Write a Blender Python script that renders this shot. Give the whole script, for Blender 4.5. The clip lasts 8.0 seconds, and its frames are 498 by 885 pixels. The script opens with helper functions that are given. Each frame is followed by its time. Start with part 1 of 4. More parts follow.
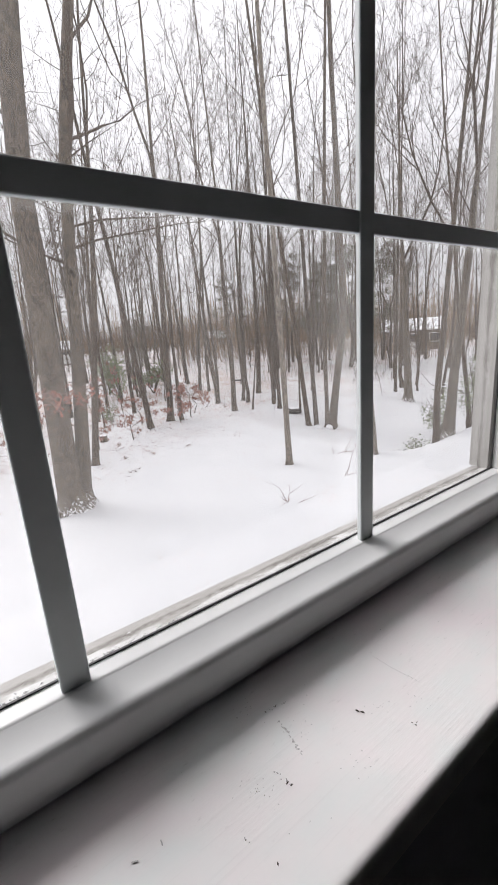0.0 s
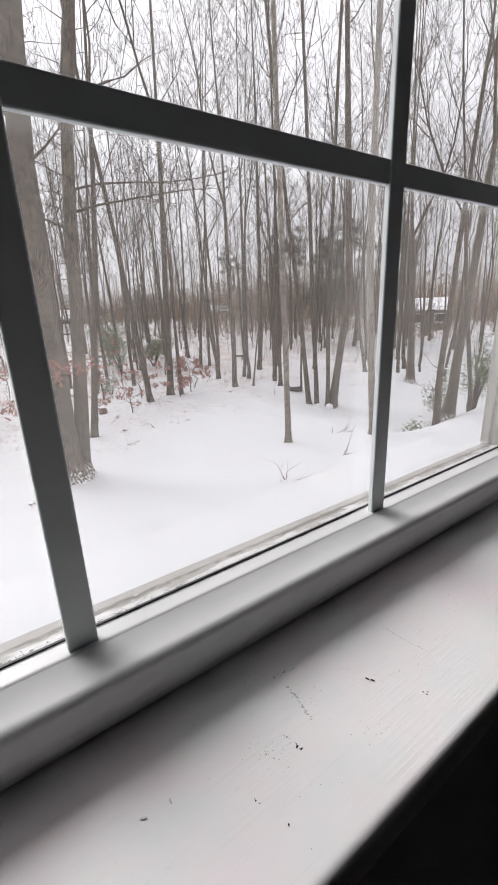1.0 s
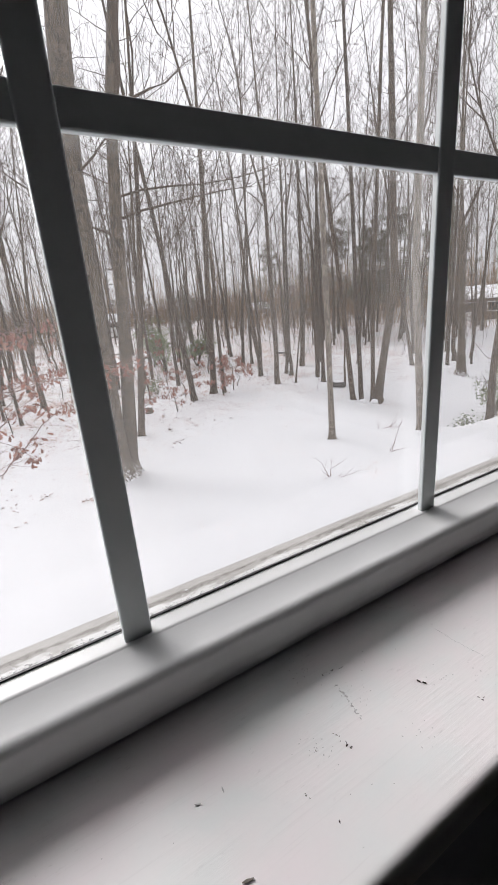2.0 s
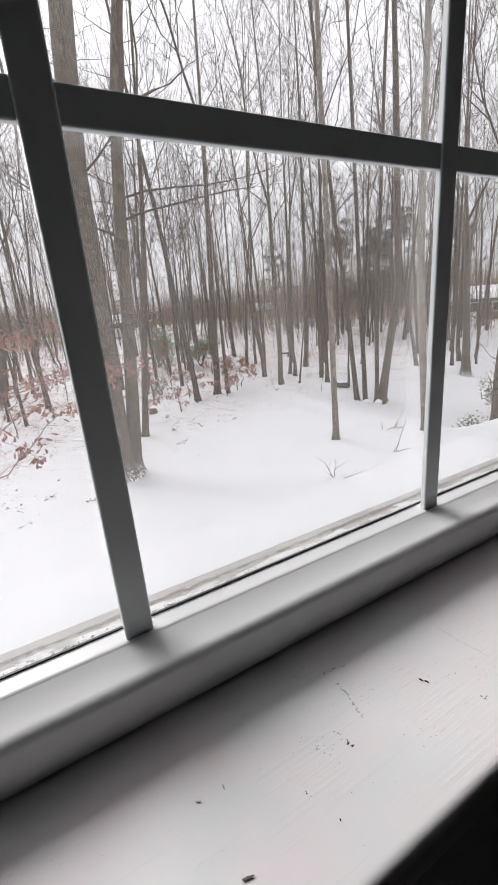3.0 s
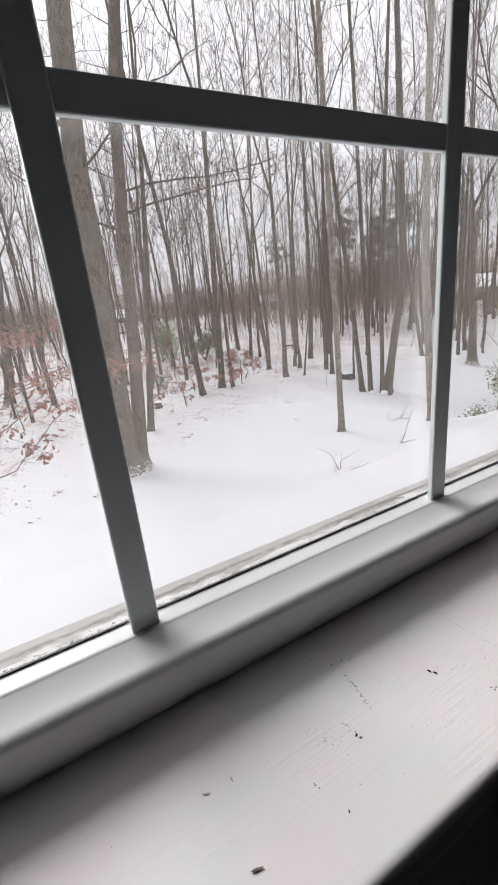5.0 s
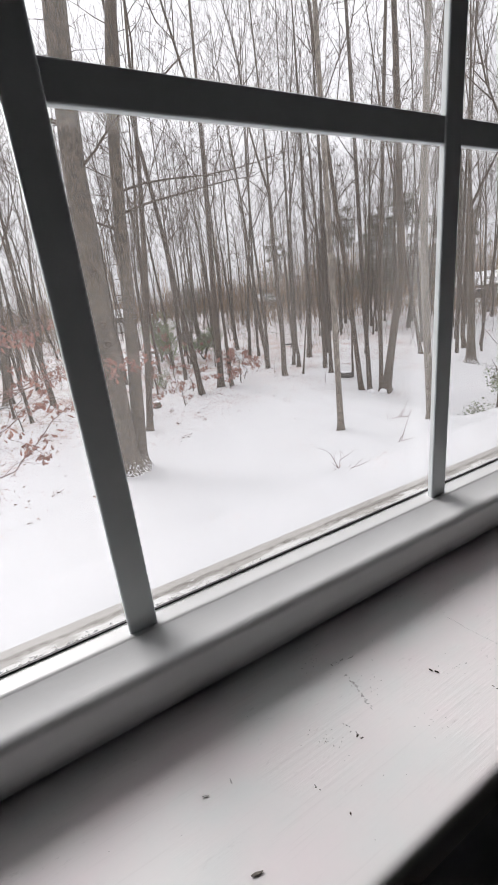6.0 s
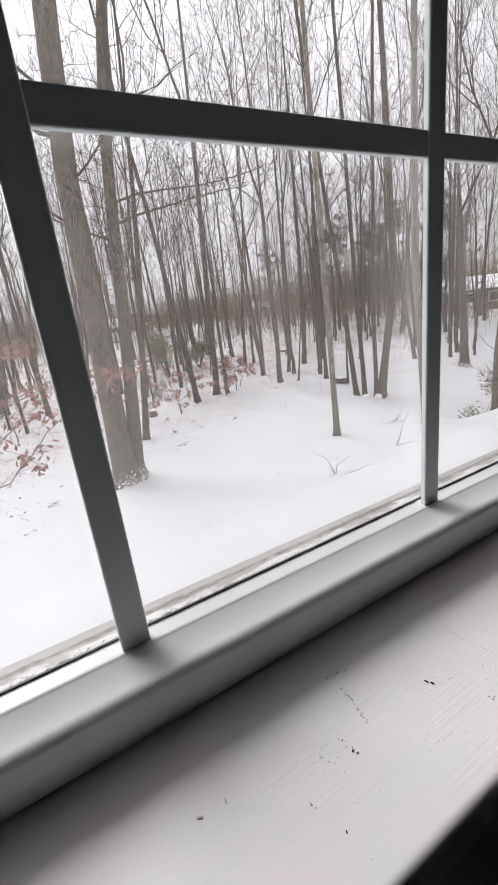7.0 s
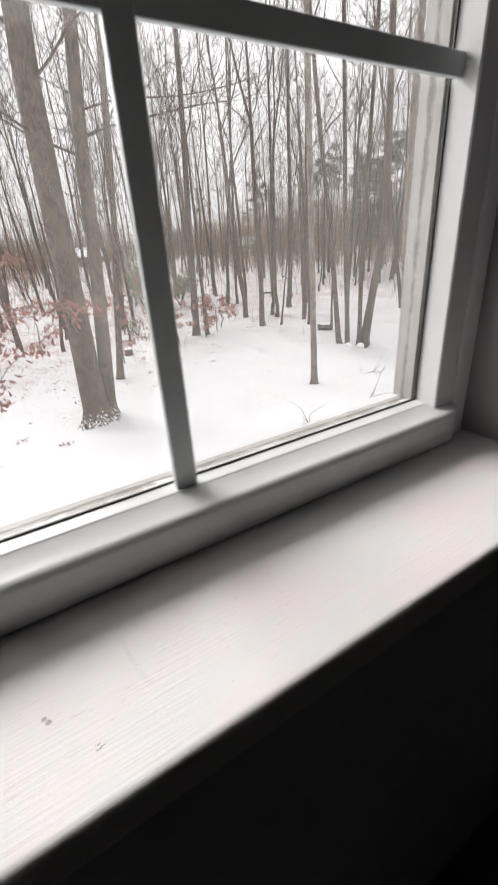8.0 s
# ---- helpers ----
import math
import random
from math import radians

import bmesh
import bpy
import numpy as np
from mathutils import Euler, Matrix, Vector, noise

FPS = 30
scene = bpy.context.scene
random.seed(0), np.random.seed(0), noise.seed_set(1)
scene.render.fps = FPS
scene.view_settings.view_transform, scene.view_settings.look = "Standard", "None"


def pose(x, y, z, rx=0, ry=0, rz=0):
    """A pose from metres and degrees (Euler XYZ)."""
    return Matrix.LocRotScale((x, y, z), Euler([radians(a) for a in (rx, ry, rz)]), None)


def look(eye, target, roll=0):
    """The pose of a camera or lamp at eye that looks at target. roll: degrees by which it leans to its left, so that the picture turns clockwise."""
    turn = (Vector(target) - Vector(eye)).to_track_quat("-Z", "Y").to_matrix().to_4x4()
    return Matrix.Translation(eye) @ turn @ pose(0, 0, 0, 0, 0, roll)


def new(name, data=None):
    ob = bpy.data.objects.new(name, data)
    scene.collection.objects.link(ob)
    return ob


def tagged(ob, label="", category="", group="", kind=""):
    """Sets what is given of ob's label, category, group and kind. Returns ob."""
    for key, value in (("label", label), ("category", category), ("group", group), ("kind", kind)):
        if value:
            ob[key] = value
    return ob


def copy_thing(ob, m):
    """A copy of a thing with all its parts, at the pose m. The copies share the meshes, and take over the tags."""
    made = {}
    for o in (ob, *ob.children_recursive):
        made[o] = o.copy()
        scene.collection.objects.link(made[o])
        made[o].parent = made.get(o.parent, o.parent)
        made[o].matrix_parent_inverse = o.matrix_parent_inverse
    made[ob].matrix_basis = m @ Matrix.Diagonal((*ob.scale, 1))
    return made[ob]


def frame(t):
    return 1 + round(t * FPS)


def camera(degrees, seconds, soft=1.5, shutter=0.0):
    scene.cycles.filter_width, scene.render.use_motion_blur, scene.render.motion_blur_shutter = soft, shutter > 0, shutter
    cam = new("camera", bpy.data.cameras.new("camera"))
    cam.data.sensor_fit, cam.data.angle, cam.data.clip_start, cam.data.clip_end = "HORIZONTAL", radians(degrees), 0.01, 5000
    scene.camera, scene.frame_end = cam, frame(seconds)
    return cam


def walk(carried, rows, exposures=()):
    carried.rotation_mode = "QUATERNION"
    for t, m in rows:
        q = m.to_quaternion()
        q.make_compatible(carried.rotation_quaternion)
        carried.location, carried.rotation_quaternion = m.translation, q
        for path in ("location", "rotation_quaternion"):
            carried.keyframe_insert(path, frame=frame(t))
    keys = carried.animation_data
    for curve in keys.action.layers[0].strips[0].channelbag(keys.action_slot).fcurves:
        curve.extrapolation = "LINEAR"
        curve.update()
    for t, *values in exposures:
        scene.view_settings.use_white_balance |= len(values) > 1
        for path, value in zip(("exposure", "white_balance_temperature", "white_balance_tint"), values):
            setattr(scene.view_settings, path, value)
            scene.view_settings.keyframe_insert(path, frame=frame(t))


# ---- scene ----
cam = camera(61.1, 8.0, soft=1.7, shutter=0.3)
PATH = [
    (0, (-0.031, -0.228, 0.982), (1.088, 1.35, 0.476), -4.1),
    (0.5, (-0.035, -0.219, 0.974), (1.088, 1.331, 0.393), -2.6),
    (1, (-0.035, -0.214, 0.97), (1.066, 1.34, 0.358), -2.3),
    (1.5, (-0.034, -0.21, 0.967), (0.965, 1.4, 0.328), -3.7),
    (1.7, (-0.038, -0.214, 0.972), (0.907, 1.437, 0.355), -4.6),
    (3, (-0.037, -0.216, 0.97), (0.877, 1.456, 0.362), -4.9),
    (3.5, (-0.034, -0.211, 0.967), (0.878, 1.454, 0.338), -5.1),
    (4, (-0.034, -0.213, 0.969), (0.872, 1.454, 0.336), -5.3),
    (4.5, (-0.035, -0.215, 0.969), (0.857, 1.459, 0.335), -5.7),
    (6, (-0.033, -0.212, 0.966), (0.853, 1.463, 0.326), -6.3),
    (6.5, (-0.031, -0.214, 0.968), (0.861, 1.457, 0.327), -6.5),
    (7, (-0.029, -0.213, 0.969), (0.879, 1.462, 0.358), -7.1),
    (7.2, (-0.025, -0.218, 0.974), (0.885, 1.474, 0.42), -8.1),
    (7.4, (-0.01, -0.219, 0.975), (0.806, 1.527, 0.439), -9.2),
    (7.5, (0.013, -0.225, 0.969), (0.764, 1.54, 0.401), -10.4),
    (7.6, (0.042, -0.226, 0.956), (0.79, 1.511, 0.305), -10.5),
    (7.7, (0.071, -0.231, 0.947), (0.886, 1.443, 0.214), -8.3),
    (7.8, (0.104, -0.246, 0.94), (0.963, 1.394, 0.182), -7.0),
    (7.9, (0.139, -0.252, 0.936), (1.034, 1.34, 0.121), -5.9),
    (8, (0.163, -0.252, 0.949), (1.074, 1.306, 0.088), -4.0),
]
walk(cam, [(t, look(eye, target, roll)) for t, eye, target, roll in PATH],
     exposures=[(0.0, 0.65, 6370, 13), (0.6, 0.60, 6370, 13), (7.3, 0.58, 6370, 13), (7.6, 0.50, 6400, 13), (8.0, 0.82, 6570, 12)])

# ---- world and light: a flat white winter overcast ----
SKY_STRENGTH = 0.084
world = bpy.data.worlds.new("overcast_sky")
scene.world = world
world.use_nodes = True
wn, wl = world.node_tree.nodes, world.node_tree.links
wn.clear()
sky = wn.new("ShaderNodeTexSky")
sky.sky_type = "NISHITA"
sky.sun_disc = False
sky.sun_elevation, sky.sun_rotation = radians(32), radians(-17)
sky.air_density, sky.dust_density, sky.ozone_density = 1.0, 2.0, 1.0
grey = wn.new("ShaderNodeHueSaturation")
grey.inputs["Saturation"].default_value = 0.10
cloud = wn.new("ShaderNodeMix")
cloud.data_type = "RGBA"
cloud.inputs[0].default_value = 0.86
cloud.inputs[7].default_value = (9.3, 9.2, 9.4, 1)
back = wn.new("ShaderNodeBackground")
back.inputs["Strength"].default_value = SKY_STRENGTH
wout = wn.new("ShaderNodeOutputWorld")
wl.new(sky.outputs["Color"], grey.inputs["Color"])
wl.new(grey.outputs["Color"], cloud.inputs[6])
# an overcast sky grows brighter towards the zenith
wtc, wsep, wup, wmul = wn.new("ShaderNodeTexCoord"), wn.new("ShaderNodeSeparateXYZ"), wn.new("ShaderNodeMapRange"), wn.new("ShaderNodeMix")
wup.inputs["From Min"].default_value, wup.inputs["From Max"].default_value = 0.0, 1.0
wup.inputs["To Min"].default_value, wup.inputs["To Max"].default_value = 0.66, 1.78
wmul.data_type, wmul.blend_type = "RGBA", "MULTIPLY"
wmul.inputs[0].default_value = 1.0
wl.new(wtc.outputs["Generated"], wsep.inputs[0])
wl.new(wsep.outputs["Z"], wup.inputs["Value"])
wl.new(cloud.outputs[2], wmul.inputs[6])
wl.new(wup.outputs[0], wmul.inputs[7])
# soft uneven cloud
wcn, wcr, wcm = wn.new("ShaderNodeTexNoise"), wn.new("ShaderNodeMapRange"), wn.new("ShaderNodeMix")
wcn.inputs["Scale"].default_value, wcn.inputs["Detail"].default_value, wcn.inputs["Roughness"].default_value = 3.2, 5.0, 0.55
wcr.inputs["From Min"].default_value, wcr.inputs["From Max"].default_value = 0.3, 0.7
wcr.inputs["To Min"].default_value, wcr.inputs["To Max"].default_value = 0.90, 1.10
wcm.data_type, wcm.blend_type = "RGBA", "MULTIPLY"
wcm.inputs[0].default_value = 1.0
wl.new(wtc.outputs["Generated"], wcn.inputs["Vector"])
wl.new(wcn.outputs["Fac"], wcr.inputs["Value"])
wl.new(wmul.outputs[2], wcm.inputs[6])
wl.new(wcr.outputs[0], wcm.inputs[7])
wl.new(wcm.outputs[2], back.inputs["Color"])
wl.new(back.outputs[0], wout.inputs[0])

sun = new("sun", bpy.data.lights.new("sun", "SUN"))
sun.data.energy, sun.data.angle, sun.data.color = 2.85, radians(44), (1.0, 0.97, 0.94)
sun.matrix_world = look((-9, 29, 19), (0, 0, 0))


# ---- materials ----
def material(name, base=(0.5, 0.5, 0.5), rough=0.6, metal=0.0):
    m = bpy.data.materials.new(name)
    m.use_nodes = True
    n, l = m.node_tree.nodes, m.node_tree.links
    b = n["Principled BSDF"]
    b.inputs["Base Color"].default_value = (*base, 1)
    b.inputs["Roughness"].default_value = rough
    b.inputs["Metallic"].default_value = metal
    return m, n, l, b


def coords(n, l, scale=(1, 1, 1), kind="Object"):
    tc, mp = n.new("ShaderNodeTexCoord"), n.new("ShaderNodeMapping")
    mp.inputs["Scale"].default_value = scale
    l.new(tc.outputs[kind], mp.inputs["Vector"])
    return mp.outputs["Vector"]


def noise_tex(n, l, vec, scale, detail=4.0, rough=0.55):
    t = n.new("ShaderNodeTexNoise")
    t.inputs["Scale"].default_value, t.inputs["Detail"].default_value, t.inputs["Roughness"].default_value = scale, detail, rough
    l.new(vec, t.inputs["Vector"])
    return t.outputs["Fac"]


def ramp(n, l, fac, stops):
    r = n.new("ShaderNodeValToRGB")
    while len(r.color_ramp.elements) < len(stops):
        r.color_ramp.elements.new(0.5)
    for e, (p, c) in zip(r.color_ramp.elements, stops):
        e.position, e.color = p, (*c, 1) if len(c) == 3 else c
    l.new(fac, r.inputs["Fac"])
    return r.outputs["Color"]


def blend(n, l, fac, a, b, mode="MIX"):
    x = n.new("ShaderNodeMix")
    x.data_type, x.blend_type = "RGBA", mode
    for sock, v in ((x.inputs[0], fac), (x.inputs[6], a), (x.inputs[7], b)):
        if hasattr(v, "links"):
            l.new(v, sock)
        elif isinstance(v, tuple):
            sock.default_value = (*v, 1)
        else:
            sock.default_value = v
    return x.outputs[2]


def arith(n, l, op, a, b):
    x = n.new("ShaderNodeMath")
    x.operation = op
    for sock, v in zip(x.inputs, (a, b)):
        if hasattr(v, "links"):
            l.new(v, sock)
        else:
            sock.default_value = v
    return x.outputs[0]


def bump(n, l, b, height, strength=0.3, distance=0.01):
    x = n.new("ShaderNodeBump")
    x.inputs["Strength"].default_value, x.inputs["Distance"].default_value = strength, distance
    l.new(height, x.inputs["Height"])
    l.new(x.outputs["Normal"], b.inputs["Normal"])


def window_paint():
    m, n, l, b = material("window_paint", rough=0.24)
    big = noise_tex(n, l, coords(n, l, (1, 1, 1)), 9.0, 3)
    fine = noise_tex(n, l, coords(n, l, (6, 60, 60)), 14.0, 3)
    c = ramp(n, l, big, [(0.3, (0.79, 0.80, 0.80)), (0.7, (0.84, 0.845, 0.84))])
    scuff = ramp(n, l, noise_tex(n, l, coords(n, l, (30, 60, 60)), 6.0, 6, 0.7), [(0.66, (0, 0, 0)), (0.78, (1, 1, 1))])
    c = blend(n, l, arith(n, l, "MULTIPLY", scuff, 0.25), c, (0.5, 0.48, 0.46))
    l.new(c, b.inputs["Base Color"])
    bump(n, l, b, fine, 0.05, 0.0008)
    return m


def grille_plastic():
    m, n, l, b = material("grille_plastic", rough=0.38)
    c = ramp(n, l, noise_tex(n, l, coords(n, l), 30.0, 3), [(0.3, (0.74, 0.79, 0.79)), (0.7, (0.80, 0.84, 0.84))])
    l.new(c, b.inputs["Base Color"])
    bump(n, l, b, noise_tex(n, l, coords(n, l), 300.0, 2), 0.05, 0.0005)
    return m


def sill_paint():
    """White brushed house paint: long brush ridges, faint warm and pink blotches, grey rubbed marks."""
    m, n, l, b = material("sill_paint", rough=0.58)
    brush = noise_tex(n, l, coords(n, l, (3.5, 130, 1)), 5.0, 4, 0.6)
    wide = noise_tex(n, l, coords(n, l, (1, 1.6, 1)), 14.0, 3)
    c = ramp(n, l, wide, [(0.34, (0.855, 0.870, 0.860)), (0.48, (0.893, 0.866, 0.860)), (0.66, (0.925, 0.852, 0.862))])
    rub = noise_tex(n, l, coords(n, l, (14, 40, 1)), 9.0, 7, 0.72)
    rub = ramp(n, l, rub, [(0.60, (0, 0, 0)), (0.74, (1, 1, 1))])
    where = ramp(n, l, noise_tex(n, l, coords(n, l, (1, 1, 1)), 22.0, 2), [(0.40, (0.12, 0.12, 0.12)), (0.60, (1, 1, 1))])
    c = blend(n, l, arith(n, l, "MULTIPLY", arith(n, l, "MULTIPLY", rub, where), 0.45), c, (0.46, 0.44, 0.43))
    lines = ramp(n, l, brush, [(0.60, (0, 0, 0)), (0.70, (1, 1, 1))])
    c = blend(n, l, arith(n, l, "MULTIPLY", lines, 0.11), c, (0.60, 0.58, 0.57))
    l.new(c, b.inputs["Base Color"])
    bump(n, l, b, arith(n, l, "MULTIPLY", brush, where), 0.19, 0.001)
    return m


def old_outside_paint():
    """Weathered greyish outside paint with black mildew and wet grit."""
    m, n, l, b = material("old_outside_paint", rough=0.6)
    c = ramp(n, l, noise_tex(n, l, coords(n, l, (1, 1, 1)), 30.0, 5), [(0.3, (0.30, 0.29, 0.272)), (0.7, (0.40, 0.388, 0.368))])
    blotch = noise_tex(n, l, coords(n, l, (1, 1.5, 1)), 190.0, 6, 0.7)
    patch = noise_tex(n, l, coords(n, l, (1, 1, 1)), 22.0, 3)
    sep = n.new("ShaderNodeSeparateXYZ")
    l.new(coords(n, l), sep.inputs[0])
    # mildew grows along the middle of the ledge
    line = arith(n, l, "MULTIPLY", arith(n, l, "ABSOLUTE", arith(n, l, "SUBTRACT", sep.outputs["Y"], 0.0275), 0.0), 170.0)
    line = arith(n, l, "MAXIMUM", arith(n, l, "SUBTRACT", 1.0, line), 0.0)
    mix = arith(n, l, "ADD", arith(n, l, "MULTIPLY", blotch, 0.55), arith(n, l, "MULTIPLY", patch, 0.35))
    dirt = ramp(n, l, arith(n, l, "ADD", mix, arith(n, l, "MULTIPLY", line, 0.20)), [(0.52, (0, 0, 0)), (0.66, (1, 1, 1))])
    c = blend(n, l, arith(n, l, "MULTIPLY", dirt, 0.86), c, (0.10, 0.088, 0.074))
    # a crust of ice frozen on against the glass
    near = arith(n, l, "MULTIPLY", arith(n, l, "SUBTRACT", 0.0235, sep.outputs["Y"]), 28.0)
    ice = arith(n, l, "ADD", noise_tex(n, l, coords(n, l, (1, 2.5, 1)), 40.0, 6, 0.65), near)
    ice = ramp(n, l, ice, [(0.53, (0, 0, 0)), (0.62, (1, 1, 1))])
    ice = arith(n, l, "MULTIPLY", ice, arith(n, l, "LESS_THAN", sep.outputs["Z"], 0.7897))
    c = blend(n, l, arith(n, l, "MULTIPLY", ice, 0.85), c, (0.70, 0.70, 0.70))
    l.new(c, b.inputs["Base Color"])
    bump(n, l, b, dirt, 0.15, 0.001)
    return m


def pane_glass():
    """Thin window glass: clear, mirror-like at a glance, dusty smears and an added haze."""
    m, n, l, b = material("pane_glass")
    n.remove(b)
    clear, gloss, haze_film = n.new("ShaderNodeBsdfTransparent"), n.new("ShaderNodeBsdfGlossy"), n.new("ShaderNodeBsdfTranslucent")
    clear.inputs["Color"].default_value = (0.965, 0.97, 0.968, 1)
    gloss.inputs["Roughness"].default_value = 0.02
    haze_film.inputs["Color"].default_value = (0.79, 0.76, 0.73, 1)
    facing = n.new("ShaderNodeLayerWeight")
    facing.inputs["Blend"].default_value = 0.5
    fres = arith(n, l, "MULTIPLY_ADD", arith(n, l, "POWER", facing.outputs["Facing"], 4.0), 0.45)
    fres.node.inputs[2].default_value = 0.03
    smear = noise_tex(n, l, coords(n, l, (1, 1, 0.35)), 11.0, 5, 0.6)
    smear = ramp(n, l, smear, [(0.42, (0, 0, 0)), (0.8, (1, 1, 1))])
    a, c = n.new("ShaderNodeMixShader"), n.new("ShaderNodeMixShader")
    # The constant share imitates haze: it lifts the dark tones outdoors.
    veil = arith(n, l, "MULTIPLY_ADD", smear, 0.06)
    veil.node.inputs[2].default_value = 0.032
    l.new(veil, a.inputs[0])
    l.new(clear.outputs[0], a.inputs[1])
    l.new(haze_film.outputs[0], a.inputs[2])
    l.new(fres, c.inputs[0])
    l.new(a.outputs[0], c.inputs[1])
    l.new(gloss.outputs[0], c.inputs[2])
    l.new(c.outputs[0], n["Material Output"].inputs["Surface"])
    return m


def plain_noise(name, lo, hi, scale=8.0, rough=0.7, bump_strength=0.2, bump_distance=0.003, stretch=(1, 1, 1), detail=5):
    m, n, l, b = material(name, rough=rough)
    f = noise_tex(n, l, coords(n, l, stretch), scale, detail)
    g = noise_tex(n, l, coords(n, l, stretch), scale * 7, 4)
    c = blend(n, l, 0.35, ramp(n, l, f, [(0.3, lo), (0.7, hi)]), ramp(n, l, g, [(0.3, lo), (0.7, hi)]))
    l.new(c, b.inputs["Base Color"])
    bump(n, l, b, g, bump_strength, bump_distance)
    return m


def bark(name, lo, hi, lichen, snow_foot=0.0):
    """Furrowed bark: long upright ridges, pale lichen blotches, and snow caught in the furrows at the foot."""
    m, n, l, b = material(name, rough=0.9)
    ridge = noise_tex(n, l, coords(n, l, (22, 22, 4.6)), 2.0, 8, 0.78)
    patch = noise_tex(n, l, coords(n, l, (1, 1, 0.5)), 2.6, 4)
    c = ramp(n, l, ridge, [(0.42, lo), (0.56, hi)])
    p = ramp(n, l, patch, [(0.48, (0, 0, 0)), (0.68, (1, 1, 1))])
    c = blend(n, l, arith(n, l, "MULTIPLY", p, 0.55), c, lichen)
    info = n.new("ShaderNodeObjectInfo")
    tone = ramp(n, l, info.outputs["Random"], [(0.0, (0.78, 0.78, 0.80)), (1.0, (1.0, 0.98, 0.95))])
    c = blend(n, l, 1.0, c, tone, "MULTIPLY")
    # blotches a hand wide: damp, moss and scars
    scar = ramp(n, l, noise_tex(n, l, coords(n, l, (6, 6, 4.6)), 1.8, 7, 0.76), [(0.36, (0.46, 0.45, 0.43)), (0.62, (1.36, 1.33, 1.28))])
    c = blend(n, l, 1.0, c, scar, "MULTIPLY")
    if snow_foot > 0:
        sep = n.new("ShaderNodeSeparateXYZ")
        l.new(coords(n, l), sep.inputs[0])
        low = n.new("ShaderNodeMapRange")
        low.inputs["From Min"].default_value, low.inputs["From Max"].default_value = snow_foot, 0.0
        low.inputs["To Max"].default_value = 0.25
        l.new(sep.outputs["Z"], low.inputs["Value"])
        spots = noise_tex(n, l, coords(n, l, (1, 1, 0.7)), 22.0, 5, 0.7)
        s = ramp(n, l, arith(n, l, "ADD", spots, low.outputs[0]), [(0.70, (0, 0, 0)), (0.80, (1, 1, 1))])
        s = arith(n, l, "MULTIPLY", s, arith(n, l, "GREATER_THAN", low.outputs[0], 0.02))
        c = blend(n, l, s, c, (0.82, 0.83, 0.85))
        # rime stuck to the windward plates
        rime = ramp(n, l, noise_tex(n, l, coords(n, l, (16, 16, 7)), 2.2, 6, 0.7), [(0.66, (0, 0, 0)), (0.74, (1, 1, 1))])
        c = blend(n, l, arith(n, l, "MULTIPLY", rime, 0.6), c, (0.62, 0.62, 0.63))
    l.new(c, b.inputs["Base Color"])
    bump(n, l, b, ridge, 0.9, 0.02)
    return m


def snow_ground():
    """Fresh thin snow; under the trees brown leaves show through it in flecks."""
    m, n, l, b = material("snow_ground", rough=0.75)
    soft = noise_tex(n, l, coords(n, l), 1.1, 5)
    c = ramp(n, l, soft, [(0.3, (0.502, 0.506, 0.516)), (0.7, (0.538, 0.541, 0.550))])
    sep = n.new("ShaderNodeSeparateXYZ")
    l.new(coords(n, l), sep.inputs[0])
    woods = n.new("ShaderNodeMapRange")
    woods.inputs["From Min"].default_value, woods.inputs["From Max"].default_value = 8.5, 20.0
    woods.inputs["To Max"].default_value = 0.155
    l.new(arith(n, l, "SUBTRACT", sep.outputs["Y"], arith(n, l, "MULTIPLY", sep.outputs["X"], 0.15)), woods.inputs["Value"])
    fleck = noise_tex(n, l, coords(n, l, (1, 1, 0.1)), 9.0, 6, 0.72)
    group = noise_tex(n, l, coords(n, l, (1, 1, 0.1)), 0.55, 3)
    f = arith(n, l, "ADD", arith(n, l, "ADD", fleck, woods.outputs[0]), arith(n, l, "MULTIPLY", group, 0.4))
    f = ramp(n, l, f, [(0.845, (0, 0, 0)), (0.92, (1, 1, 1))])
    leaf = ramp(n, l, noise_tex(n, l, coords(n, l), 40.0, 2), [(0.35, (0.22, 0.14, 0.11)), (0.65, (0.46, 0.32, 0.26))])
    c = blend(n, l, arith(n, l, "MULTIPLY", f, 0.85), c, leaf)
    l.new(c, b.inputs["Base Color"])
    b.inputs["Subsurface Weight"].default_value = 0.0
    bump(n, l, b, noise_tex(n, l, coords(n, l), 6.0, 6), 0.25, 0.03)
    return m


def leaf_mat(name, lo, hi, rough=0.65):
    m, n, l, b = material(name, rough=rough)
    geo = n.new("ShaderNodeNewGeometry")
    c = ramp(n, l, geo.outputs["Random Per Island"], [(0.0, lo), (1.0, hi)])
    l.new(c, b.inputs["Base Color"])
    return m


PAINT, GRILLE, SILL = window_paint(), grille_plastic(), sill_paint()
OUTSIDE, GLASS = old_outside_paint(), pane_glass()
GASKET = plain_noise("black_gasket", (0.015, 0.015, 0.015), (0.05, 0.05, 0.05), 60, 0.5)
# Off-white lowered to mid grey: the recess shade is in this colour.
CASING = plain_noise("shaded_side_paint", (0.40, 0.395, 0.395), (0.47, 0.465, 0.465), 5, 0.55, 0.1, 0.001)
# Unseen walls are dark so that little light bounces back to the window.
ROOM_WALL = plain_noise("bounce_cutting_dark_paint", (0.115, 0.125, 0.132), (0.145, 0.155, 0.162), 3, 0.75, 0.15, 0.001)
# Paler than the other walls: brightens the shaded wall below the sill.
WINDOW_WALL = plain_noise("lifted_blue_grey_paint", (0.64, 0.64, 0.67), (0.71, 0.71, 0.74), 3, 0.75, 0.15, 0.001)
